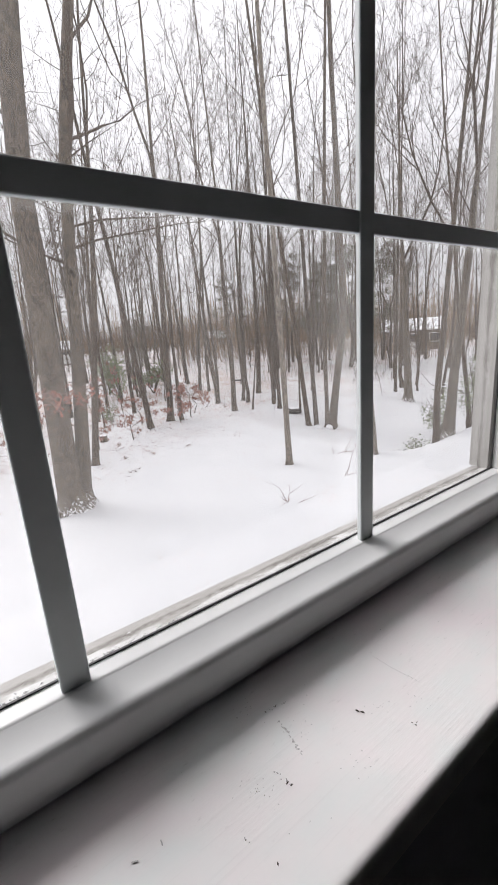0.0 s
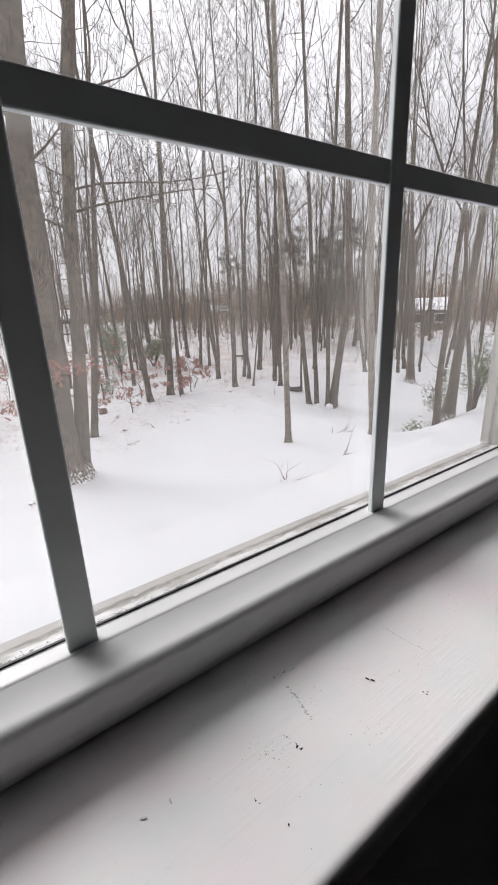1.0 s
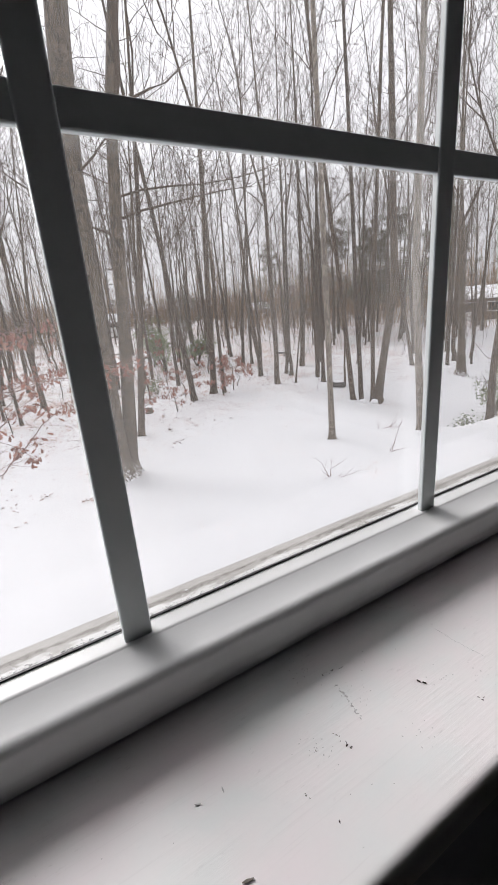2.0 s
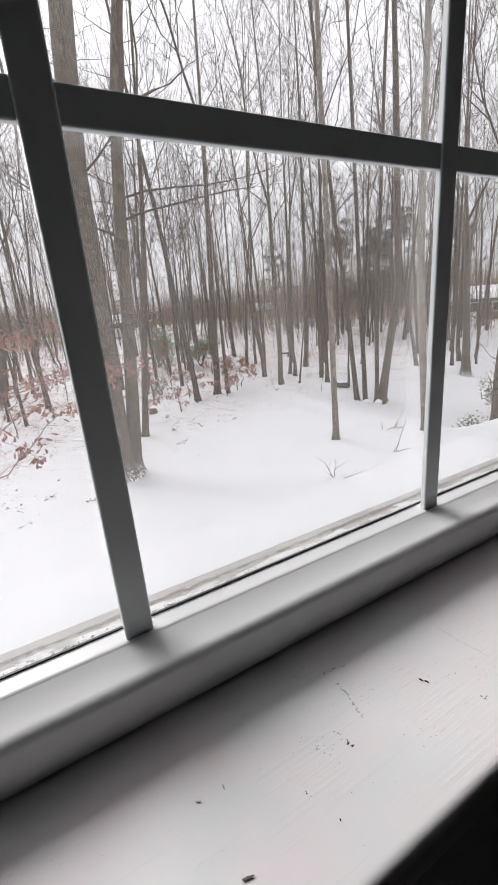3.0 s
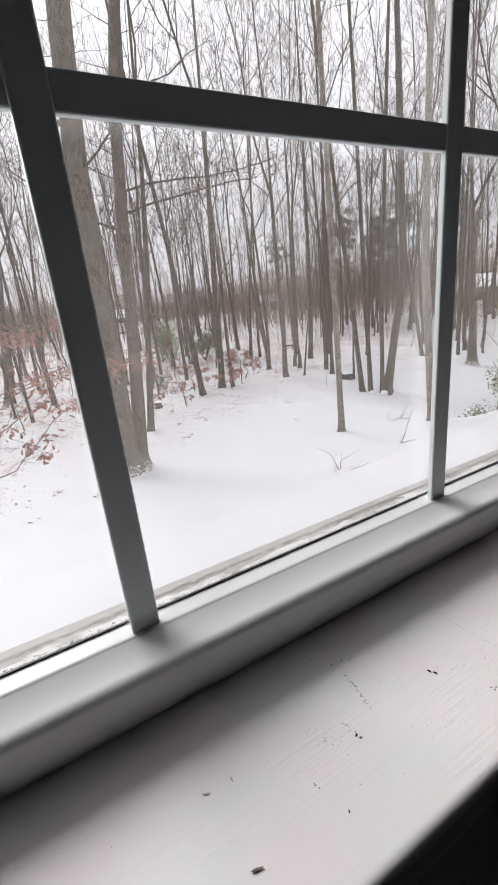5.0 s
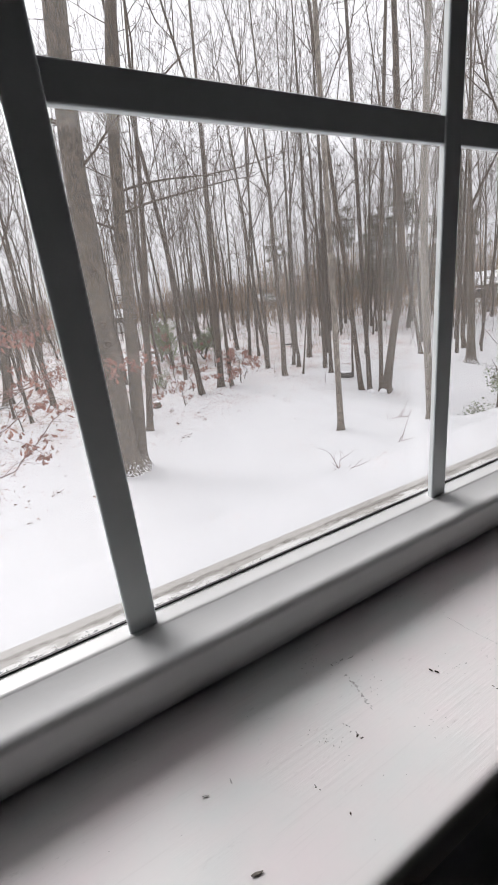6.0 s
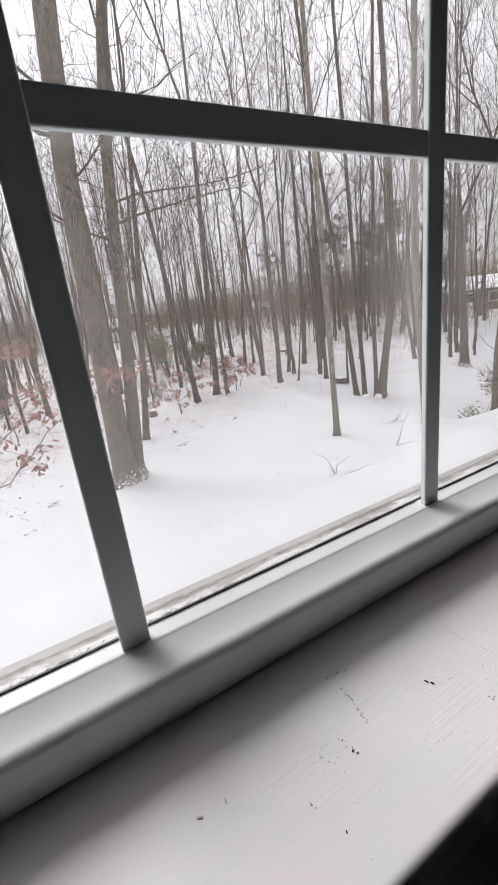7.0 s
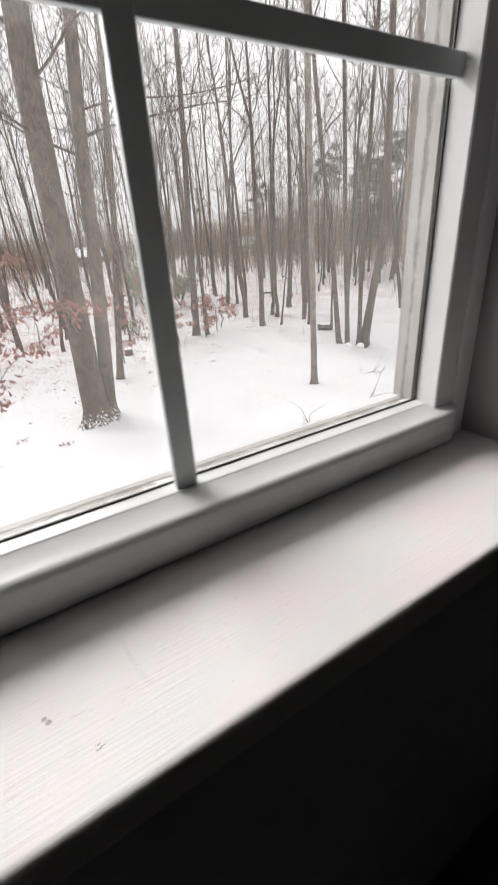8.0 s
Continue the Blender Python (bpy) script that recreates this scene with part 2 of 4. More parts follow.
RED_TWIG = plain_noise("reddish_shoot_bark", (0.13, 0.078, 0.068), (0.24, 0.15, 0.13), 12, 0.85)
ROOM_FLOOR = plain_noise("floor_boards", (0.25, 0.235, 0.215), (0.34, 0.32, 0.295), 2, 0.5, 0.2, 0.002, (1, 8, 1))
CEILING = plain_noise("ceiling_paint", (0.23, 0.24, 0.25), (0.28, 0.29, 0.30), 4, 0.85)
SIDING = plain_noise("outside_siding", (0.5, 0.5, 0.48), (0.62, 0.61, 0.59), 3, 0.7)
DIRT = plain_noise("dark_grit", (0.012, 0.008, 0.006), (0.06, 0.03, 0.022), 300, 0.8)
PALE_GRIT = plain_noise("grey_grit", (0.44, 0.425, 0.42), (0.60, 0.585, 0.58), 300, 0.8)
DRY_LEAF = plain_noise("dry_leaf_bit", (0.09, 0.08, 0.07), (0.26, 0.23, 0.20), 120, 0.8)
SNOW = snow_ground()
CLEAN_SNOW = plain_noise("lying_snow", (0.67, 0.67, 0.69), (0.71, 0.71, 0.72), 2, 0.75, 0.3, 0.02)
OAK = bark("oak_bark", (0.016, 0.011, 0.007), (0.148, 0.116, 0.085), (0.158, 0.132, 0.096), 0.55)
GREY = bark("grey_bark", (0.020, 0.013, 0.009), (0.098, 0.070, 0.048), (0.124, 0.095, 0.066))
PALE = bark("pale_bark", (0.10, 0.086, 0.073), (0.235, 0.205, 0.175), (0.26, 0.238, 0.206))
TWIG = plain_noise("twig_bark", (0.032, 0.021, 0.014), (0.078, 0.053, 0.035), 6, 0.9)
FAR_WOOD = plain_noise("far_wood", (0.098, 0.064, 0.034), (0.215, 0.140, 0.076), 0.4, 0.95)
RUSSET = leaf_mat("russet_oak_leaves", (0.14, 0.050, 0.034), (0.32, 0.138, 0.096))
HOLLY = leaf_mat("holly_leaves", (0.050, 0.072, 0.022), (0.165, 0.200, 0.072), 0.55)
NEEDLE = leaf_mat("pine_needles", (0.034, 0.032, 0.012), (0.084, 0.074, 0.032), 0.7)
LITTER = leaf_mat("fallen_leaves", (0.13, 0.082, 0.062), (0.44, 0.31, 0.26))
HOUSE_WALL = plain_noise("brown_house_siding", (0.075, 0.055, 0.045), (0.12, 0.09, 0.075), 2, 0.8, 0.2, 0.01, (1, 1, 12))
DARK_WINDOW = material("dark_window", (0.03, 0.035, 0.04), 0.1)[0]
TRIM_WHITE = plain_noise("house_trim", (0.55, 0.55, 0.54), (0.65, 0.65, 0.64), 4, 0.6)
DARK_LOG = plain_noise("wet_dark_wood", (0.02, 0.018, 0.016), (0.06, 0.05, 0.045), 8, 0.7, 0.5, 0.01)


# ---- building helpers ----
def part(name, bm, mat, parent=None, label=""):
    """Links a bmesh as one mesh object, under a thing where one is given."""
    me = bpy.data.meshes.new(name)
    bm.to_mesh(me)
    bm.free()
    me.materials.append(mat)
    me.polygons.foreach_set("use_smooth", [True] * len(me.polygons))
    me.set_sharp_from_angle(angle=radians(28))
    ob = new(name, me)
    ob.parent = parent
    if label:
        tagged(ob, label)
    return ob


def raw(name, verts, faces, mat, parent=None, smooth=True):
    """One mesh object from lists of vertices and faces."""
    me = bpy.data.meshes.new(name)
    me.from_pydata(verts, [], faces)
    me.materials.append(mat)
    if smooth:
        me.polygons.foreach_set("use_smooth", [True] * len(me.polygons))
    ob = new(name, me)
    ob.parent = parent
    return ob


def box(x0, x1, y0, y1, z0, z1, bevel=0.0, segments=2):
    bm = bmesh.new()
    bmesh.ops.create_cube(bm, size=1.0)
    for v in bm.verts:
        v.co = Vector((x0 + (v.co.x + 0.5) * (x1 - x0), y0 + (v.co.y + 0.5) * (y1 - y0), z0 + (v.co.z + 0.5) * (z1 - z0)))
    if bevel:
        bmesh.ops.bevel(bm, geom=bm.edges[:], offset=bevel, segments=segments, profile=0.5, affect="EDGES")
    return bm


def moulding(profile, a, b, axis="x", closed=True):
    """A straight moulding: a profile of (y, z) swept from x = a to x = b, or of (x, y) from z = a to z = b."""
    bm = bmesh.new()
    rings = []
    for s in (a, b):
        rings.append([bm.verts.new((s, p, q) if axis == "x" else (p, q, s)) for p, q in profile])
    k = len(profile)
    for i in range(k if closed else k - 1):
        j = (i + 1) % k
        bm.faces.new((rings[0][i], rings[0][j], rings[1][j], rings[1][i]))
    if closed:
        bm.faces.new(rings[0][::-1])
        bm.faces.new(rings[1])
    bmesh.ops.recalc_face_normals(bm, faces=bm.faces[:])
    return bm


def rounded(points, corners, steps=5):
    """A profile with the named corners (index: radius) rounded off."""
    out, k = [], len(points)
    for i, p in enumerate(points):
        r = corners.get(i, 0)
        if not r:
            out.append(p)
            continue
        p, a, b = Vector(p), Vector(points[i - 1]), Vector(points[(i + 1) % k])
        u, v = p + (a - p).normalized() * r, p + (b - p).normalized() * r
        before, after = p + (a - p).normalized() * r * 1.12, p + (b - p).normalized() * r * 1.12
        out.append((before.x, before.y))
        for s in range(steps + 1):
            f = s / steps
            q = u * (1 - f) ** 2 + p * 2 * f * (1 - f) + v * f ** 2
            out.append((q.x, q.y))
        out.append((after.x, after.y))
    return out


# ---- the window: sizes in metres ----
GLASS_L, GLASS_R = -0.262, 0.518      # clear glass, left and right
GLASS_Z0, GLASS_Z1 = 0.790, 1.322     # lower sash glass, bottom and top
MUNTIN = (-0.003, 0.2565)                 # middles of the two upright bars
BAR_Z = 1.0565                        # middle of the level bar
SILL_Z, SILL_FRONT = 0.75, -0.1425
SIDE_L, SIDE_R = -0.312, 0.571        # the recess beside the sash
WALL_IN, WALL_OUT = -0.115, 0.085
# Head set low, with unseen wall above, to cut steep sky light.
HEAD_Z = 1.372

window = tagged(new("window_1"), "white painted wooden window with a snap-in plastic grille, closed", "window", kind="structure")
window.location = (0.13, 0, SILL_Z)


def under_window(ob):
    ob.parent = window
    ob.matrix_parent_inverse = Matrix.Translation(window.location).inverted()
    return ob


def wpart(name, bm, mat, label=""):
    ob = part(name, bm, mat, None, label)
    return under_window(ob)


# lower sash: bottom rail with a bright glazing step, a sloping top and a round nose
rail = rounded([(0.0105, 0.7915), (-0.0015, 0.7906), (-0.0028, 0.7898), (-0.0290, 0.7853), (-0.0286, 0.7690), (-0.0236, 0.7560), (-0.0232, 0.7515), (0.0105, 0.7515)],
               {1: 0.0012, 3: 0.0068, 4: 0.0055}, 14)


def rounded_rail(x0, x1, turn=0.022):
    """The bottom rail, its nose curving back to the sash face at both ends."""
    steps = [0.0, 0.0008, 0.002, 0.004, 0.007, 0.011, 0.016, turn]
    xs = [x0 + q for q in steps] + [x1 - q for q in steps[::-1]]
    bm, rings = bmesh.new(), []
    for x in xs:
        u = min(x - x0, x1 - x, turn) / turn
        front = -0.0115 - 0.0175 * math.sqrt(max(0.0, 1 - (1 - u) ** 2))
        rings.append([bm.verts.new((x, max(y, front), z)) for y, z in rail])
    k = len(rail)
    for r0, r1 in zip(rings, rings[1:]):
        for i in range(k):
            bm.faces.new((r0[i], r0[(i + 1) % k], r1[(i + 1) % k], r1[i]))
    bm.faces.new(rings[0][::-1])
    bm.faces.new(rings[-1])
    bmesh.ops.recalc_face_normals(bm, faces=bm.faces[:])
    return bm


wpart("bottom_rail", rounded_rail(SIDE_L + 0.0255, SIDE_R - 0.0265), PAINT, "white painted bottom rail with a rounded nose")
for side, glass, flip in (("stile", GLASS_R, 1), ("stile", GLASS_L, -1)):
    prof = [(glass, 0.0105), (glass + flip * 0.0002, 0.0085), (glass + flip * 0.0006, -0.0112), (glass + flip * 0.0018, -0.0125),
            (glass + flip * 0.0262, -0.0125), (glass + flip * 0.0270, -0.0118), (glass + flip * 0.0270, 0.0105)]
    wpart("stile", moulding(prof, 0.7805, GLASS_Z1 + 0.04, "z"), PAINT)
wpart("top_rail", box(GLASS_L - 0.048, GLASS_R + 0.048, -0.016, 0.040, GLASS_Z1, GLASS_Z1 + 0.036, 0.003), PAINT)
# glass, its black bead along the foot and the sides
pane = under_window(part("pane", box(GLASS_L - 0.004, GLASS_R + 0.004, 0.0125, 0.0155, GLASS_Z0 - 0.004, GLASS_Z1 + 0.004), GLASS, None, "clear glass pane with faint dusty smears and an added haze"))
pane.visible_shadow = False
wpart("gasket", box(GLASS_L, GLASS_R, 0.0105, 0.0120, GLASS_Z0 - 0.003, GLASS_Z0 + 0.0026), GASKET, "black glazing gasket")
wpart("gasket", box(GLASS_R - 0.0018, GLASS_R + 0.002, 0.0105, 0.0120, GLASS_Z0, GLASS_Z1), GASKET)
wpart("gasket", box(GLASS_L - 0.002, GLASS_L + 0.0018, 0.0105, 0.0120, GLASS_Z0, GLASS_Z1), GASKET)


# grille: flat bars with rounded front edges
def upright_bar(x, z0, z1):
    w, d = 0.0083, 0.0046
    prof = rounded([(x - w, d), (x - w, 0.0), (x + w, 0.0), (x + w, d)], {1: 0.0016, 2: 0.0016}, 5)
    return moulding(prof, z0, z1, "z")


def level_bar(z, x0, x1):
    w, d = 0.0080, 0.0050
    prof = rounded([(d, z - w), (0.0012, z - w), (0.0012, z + w), (d, z + w)], {1: 0.0013, 2: 0.0013}, 5)
    return moulding(prof, x0, x1, "x")


for x in MUNTIN:
    wpart("muntin", upright_bar(x, 0.7888, GLASS_Z1 - 0.001), GRILLE, "white plastic grille bar")
for x0, x1 in ((GLASS_L - 0.0015, MUNTIN[0] - 0.0085), (MUNTIN[0] + 0.0085, MUNTIN[1] - 0.0085), (MUNTIN[1] + 0.0085, GLASS_R + 0.0025)):
    wpart("muntin", level_bar(BAR_Z, x0, x1), GRILLE, "white plastic grille bar")

# outside of the sash and frame: weathered reveal round the glass
out_rail = rounded([(0.0160, 0.7895), (0.0300, 0.7879), (0.0308, 0.7870), (0.0402, 0.7858), (0.0402, 0.7480), (0.0160, 0.7480)], {3: 0.0015}, 3)
wpart("outer_rail", moulding(out_rail, GLASS_L - 0.01, GLASS_R + 0.01), OUTSIDE, "weathered outer rail with grit and mildew")
for glass, flip in ((GLASS_R, 1), (GLASS_L, -1)):
    prof = [(glass - flip * 0.0006, 0.0160), (glass - flip * 0.0004, 0.0295), (glass + flip * 0.0010, 0.0302), (glass + flip * 0.0010, 0.0400), (glass + flip * 0.05, 0.0400), (glass + flip * 0.05, 0.0160)]
    wpart("outer_stile", moulding(prof, 0.7895, GLASS_Z1, "z"), OUTSIDE)
    wpart("outer_casing", box(*sorted((glass + flip * 0.15, glass + flip * 0.23)), 0.0860, 0.1050, 0.70, HEAD_Z + 0.06, 0.002), OUTSIDE)
wpart("outer_sill", moulding([(0.0440, 0.7420), (0.115, 0.6980), (0.115, 0.6700), (0.0440, 0.6700)], SIDE_L - 0.06, SIDE_R + 0.06), OUTSIDE, "sloping outer sill with snow and dirt")
# side tracks, stops and recess
for side, flip in ((SIDE_R, -1), (SIDE_L, 1)):
    wpart("side_track", box(*sorted((side, side + flip * 0.0070)), -0.0110, 0.0440, SILL_Z + 0.001, HEAD_Z), PAINT)
    wpart("side_stop", box(*sorted((side + flip * 0.0075, side + flip * 0.0250)), -0.0142, 0.0100, SILL_Z + 0.001, HEAD_Z, 0.0012, 3), PAINT, "painted side stop bead")
    wpart("jamb", box(*sorted((side + flip * -0.0040, side + flip * -0.0410)), WALL_IN + 0.001, 0.0440, SILL_Z - 0.030, HEAD_Z, 0.0015), CASING, "window jamb, off-white paint darkened for the recess shade")
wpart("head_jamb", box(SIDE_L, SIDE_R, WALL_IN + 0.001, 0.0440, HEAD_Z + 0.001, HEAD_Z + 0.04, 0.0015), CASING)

# the wide inner sill
nose = rounded([(0.0100, SILL_Z), (SILL_FRONT, SILL_Z), (SILL_FRONT, SILL_Z - 0.0250), (0.0100, SILL_Z - 0.0250)], {1: 0.0055, 2: 0.0055}, 12)
sill_bm = moulding(nose, SIDE_L - 0.0005, SIDE_R + 0.0005)
sill = tagged(part("window_sill", sill_bm, SILL), "wide white brush-painted window sill with dark specks and scuffs", "window sill", kind="structure")
for horn in ((SIDE_L - 0.075, SIDE_L - 0.001), (SIDE_R + 0.001, SIDE_R + 0.075)):
    part("horn", box(*horn, SILL_FRONT, WALL_IN - 0.0005, SILL_Z - 0.025, SILL_Z, 0.003), SILL, sill)


# ---- the room: wall with its opening, floor, ceiling, far walls ----
def structure(name, bm, mat, label, category):
    return tagged(part(name, bm, mat), label, category, kind="structure")


X0, X1, Y0, TOP = -1.9, 2.3, -3.6, 2.42
wall = bmesh.new()
for b in (box(X0, SIDE_L - 0.0415, WALL_IN, WALL_OUT - 0.002, 0.0, TOP), box(SIDE_R + 0.0415, X1, WALL_IN, WALL_OUT - 0.002, 0.0, TOP),
          box(SIDE_L - 0.0415, SIDE_R + 0.0415, WALL_IN, 0.0430, 0.0, SILL_Z - 0.0310), box(SIDE_L - 0.0415, SIDE_R + 0.0415, WALL_IN, WALL_OUT - 0.002, HEAD_Z + 0.042, TOP)):
    tmp = bpy.data.meshes.new("piece")
    b.to_mesh(tmp)
    b.free()
    wall.from_mesh(tmp)
    bpy.data.meshes.remove(tmp)
structure("wall_north", wall, WINDOW_WALL, "room wall round the window, blue-grey made pale to lift its shade", "wall")
structure("wall_south", box(X0, X1, Y0 - 0.1, Y0, 0, TOP), ROOM_WALL, "unseen room wall, painted dark to cut bounced light", "wall")
structure("wall_west", box(X0 - 0.1, X0 - 0.001, Y0 - 0.1, WALL_OUT, 0, TOP), ROOM_WALL, "unseen room wall, painted dark to cut bounced light", "wall")
structure("wall_east", box(X1 + 0.001, X1 + 0.1, Y0 - 0.1, WALL_OUT, 0, TOP), ROOM_WALL, "unseen room wall, painted dark to cut bounced light", "wall")
structure("floor", box(X0 - 0.1, X1 + 0.1, Y0 - 0.1, WALL_OUT, -0.2, -0.001), ROOM_FLOOR, "wooden room floor", "floor")
structure("ceiling", box(X0 - 0.1, X1 + 0.1, Y0 - 0.1, WALL_OUT, TOP + 0.001, TOP + 0.2), CEILING, "plain painted ceiling", "ceiling")
# Added eave, kept out of view: holds high sky light off the sill.
structure("eave", box(X0 - 4.0, 1.45, WALL_OUT + 0.001, 1.20, 2.45, 2.57), SIDING, "plain pale eave added out of view over the window to block high sky", "eave")
structure("wall_lower", box(X0 - 0.1, X1 + 0.1, Y0 - 0.1, WALL_OUT - 0.004, -3.4, -0.201), SIDING, "pale outside wall of the storey below", "wall")


# ---- the yard: one snowy sheet, a terrace edge in front of the house, woods beyond ----
def smooth(a, b, v):
    f = min(1.0, max(0.0, (v - a) / (b - a)))
    return f * f * (3 - 2 * f)


def ground_z(x, y):
    d = math.hypot(x, y)
    z = -2.6
    edge = 6.35 + 0.2 * math.sin(x * 0.45 + 0.6)
    z -= 0.85 * smooth(9.3, 13.0, x) * smooth(edge, edge + 1.5, y) * (1 - smooth(10.5, 16.5, y))
    z -= 0.05 * smooth(edge, edge + 0.9, y) * (1 - smooth(9, 13, y)) * (1 - smooth(9, 13, x))
    k = smooth(7, 20, d) * (1 - smooth(120, 260, d))
    z += 0.10 * k * noise.noise((x * 0.16, y * 0.16, 3.1)) + 0.03 * k * noise.noise((x * 0.8, y * 0.8, 7.7))
    ahead = 1 - smooth(46, 56, math.degrees(math.atan2(x, max(y, 0.001))))
    z += (1.9 * smooth(20, 75, d) * ahead + 1.2 * smooth(75, 220, d)) * (1 - smooth(300, 900, d))
    return z


def axis_steps(near0, near1, step, far0, far1):
    mid = list(np.arange(near0, near1, step))
    up, s = [near1], step
    while up[-1] < far1:
        s *= 1.16
        up.append(up[-1] + s)
    down, s = [], step
    at = near0
    while at > far0:
        s *= 1.16
        at -= s
        down.append(at)
    return down[::-1] + mid + up


gx, gy = axis_steps(-4, 22, 0.3, -2500, 2500), axis_steps(0.5, 22, 0.3, -2500, 2500)
gv = [(x, y, ground_z(x, y)) for y in gy for x in gx]
w = len(gx)
gf = [(j * w + i, j * w + i + 1, (j + 1) * w + i + 1, (j + 1) * w + i) for j in range(len(gy) - 1) for i in range(w - 1)]
tagged(raw("ground", gv, gf, SNOW), "snow-covered yard and woodland floor with scattered brown leaves", "snowy ground", kind="structure")


# ---- trees ----
class Wood:
    """Collects tapering tubes into one vertex and face list."""

    def __init__(self, wild=1.0):
        self.v, self.f, self.wild = [], [], wild

    def tube(self, pts, radii, sides, flare=None):
        k, base = len(pts), len(self.v)
        for i, (p, r) in enumerate(zip(pts, radii)):
            d = (pts[min(i + 1, k - 1)] - pts[max(i - 1, 0)]).normalized()
            ref = Vector((1, 0, 0)) if abs(d.x) < 0.8 else Vector((0, 1, 0))
            u = d.cross(ref).normalized()
            w2 = d.cross(u)
            for s in range(sides):
                a = 2 * math.pi * s / sides
                q = r if flare is None else r * flare(i, a)
                self.v.append(tuple(p + (u * math.cos(a) + w2 * math.sin(a)) * q))
        for i in range(k - 1):
            for s in range(sides):
                t = (s + 1) % sides
                self.f.append((base + i * sides + s, base + i * sides + t, base + (i + 1) * sides + t, base + (i + 1) * sides + s))

    def limb(self, rng, p, d, length, r, level, spread=0.8, rise=0.25, minr=0.004, tips=None):
        """A crooked bough with side shoots, level times deep."""
        n = 2 if level == 0 and r < 0.008 else max(3, min(6, int(length / (0.5 if level > 1 else 0.28))))
        pts, radii, ways = [p.copy()], [r], [d.copy()]
        step = length / n
        for i in range(n):
            jit = Vector((rng.gauss(0, 1), rng.gauss(0, 1), rng.gauss(0, 0.6))) * (0.21 if level > 1 else 0.36) * self.wild * (0.55 if r > 0.05 else (0.85 if r > 0.025 else 1.0))
            d = (d + jit + Vector((0, 0, rise * 0.35))).normalized()
            p = p + d * step
            pts.append(p.copy())
            radii.append(max(minr * 0.6, r * (1 - 0.85 * (i + 1) / n)))
            ways.append(d.copy())
        self.tube(pts, radii, 5 if r > 0.05 else (4 if r > 0.018 else 3))
        if tips is not None and level <= 1:
            tips.append((pts[-1], d))
        if level <= 0:
            return
        shoots = max(2, int(length * (1.7 if level > 1 else 1.9)))
        for c in range(shoots):
            f = rng.uniform(0.22, 1.0)
            i = min(n - 1, int(f * n))
            q = pts[i].lerp(pts[i + 1], f * n - i)
            side = Vector((rng.gauss(0, 1), rng.gauss(0, 1), rng.gauss(0.25, 0.5))).normalized()
            way = (ways[i] * (1.15 - spread * 0.4) + side * spread).normalized()
            rr = max(minr, radii[i] * rng.uniform(0.4, 0.62))
            self.limb(rng, q, way, length * rng.uniform(0.28, 0.5) * (1.15 - 0.4 * f), rr, level - 1, spread, rise, minr, tips)


def sway(bends, h):
    """How far a trunk has leant over at height h, by (height, x, y) along it."""
    rows = [(0.0, 0.0, 0.0), *bends]
    for (h0, x0, y0), (h1, x1, y1) in zip(rows, rows[1:]):
        if h <= h1 or (h1, x1, y1) == rows[-1]:
            f = (h - h0) / (h1 - h0)
            return x0 + (x1 - x0) * f, y0 + (y1 - y0) * f


def trunk_path(rng, height, lean, r, wobble, n, bends=(), taper=0.72, fork=0.0):
    pts, radii, off = [], [], Vector((0, 0, 0))
    drift = Vector((0, 0, 0))
    for i in range(n + 1):
        h = height * (i / n) ** 1.15
        drift = drift * 0.7 + Vector((rng.gauss(0, 1), rng.gauss(0, 1), 0)) * wobble
        off = off + drift
        bx, by = sway(bends, h) if bends else (lean[0] * h, lean[1] * h)
        pts.append(Vector((bx + off.x, by + off.y, h)))
        radii.append((0.74 if fork and h > fork else 1.0) * r * (1 - taper * (h / height) ** 0.9) * (1 + 0.45 * math.exp(-h / max(0.05, 1.6 * r))))
    pts[0].z = -0.25
    return pts, radii


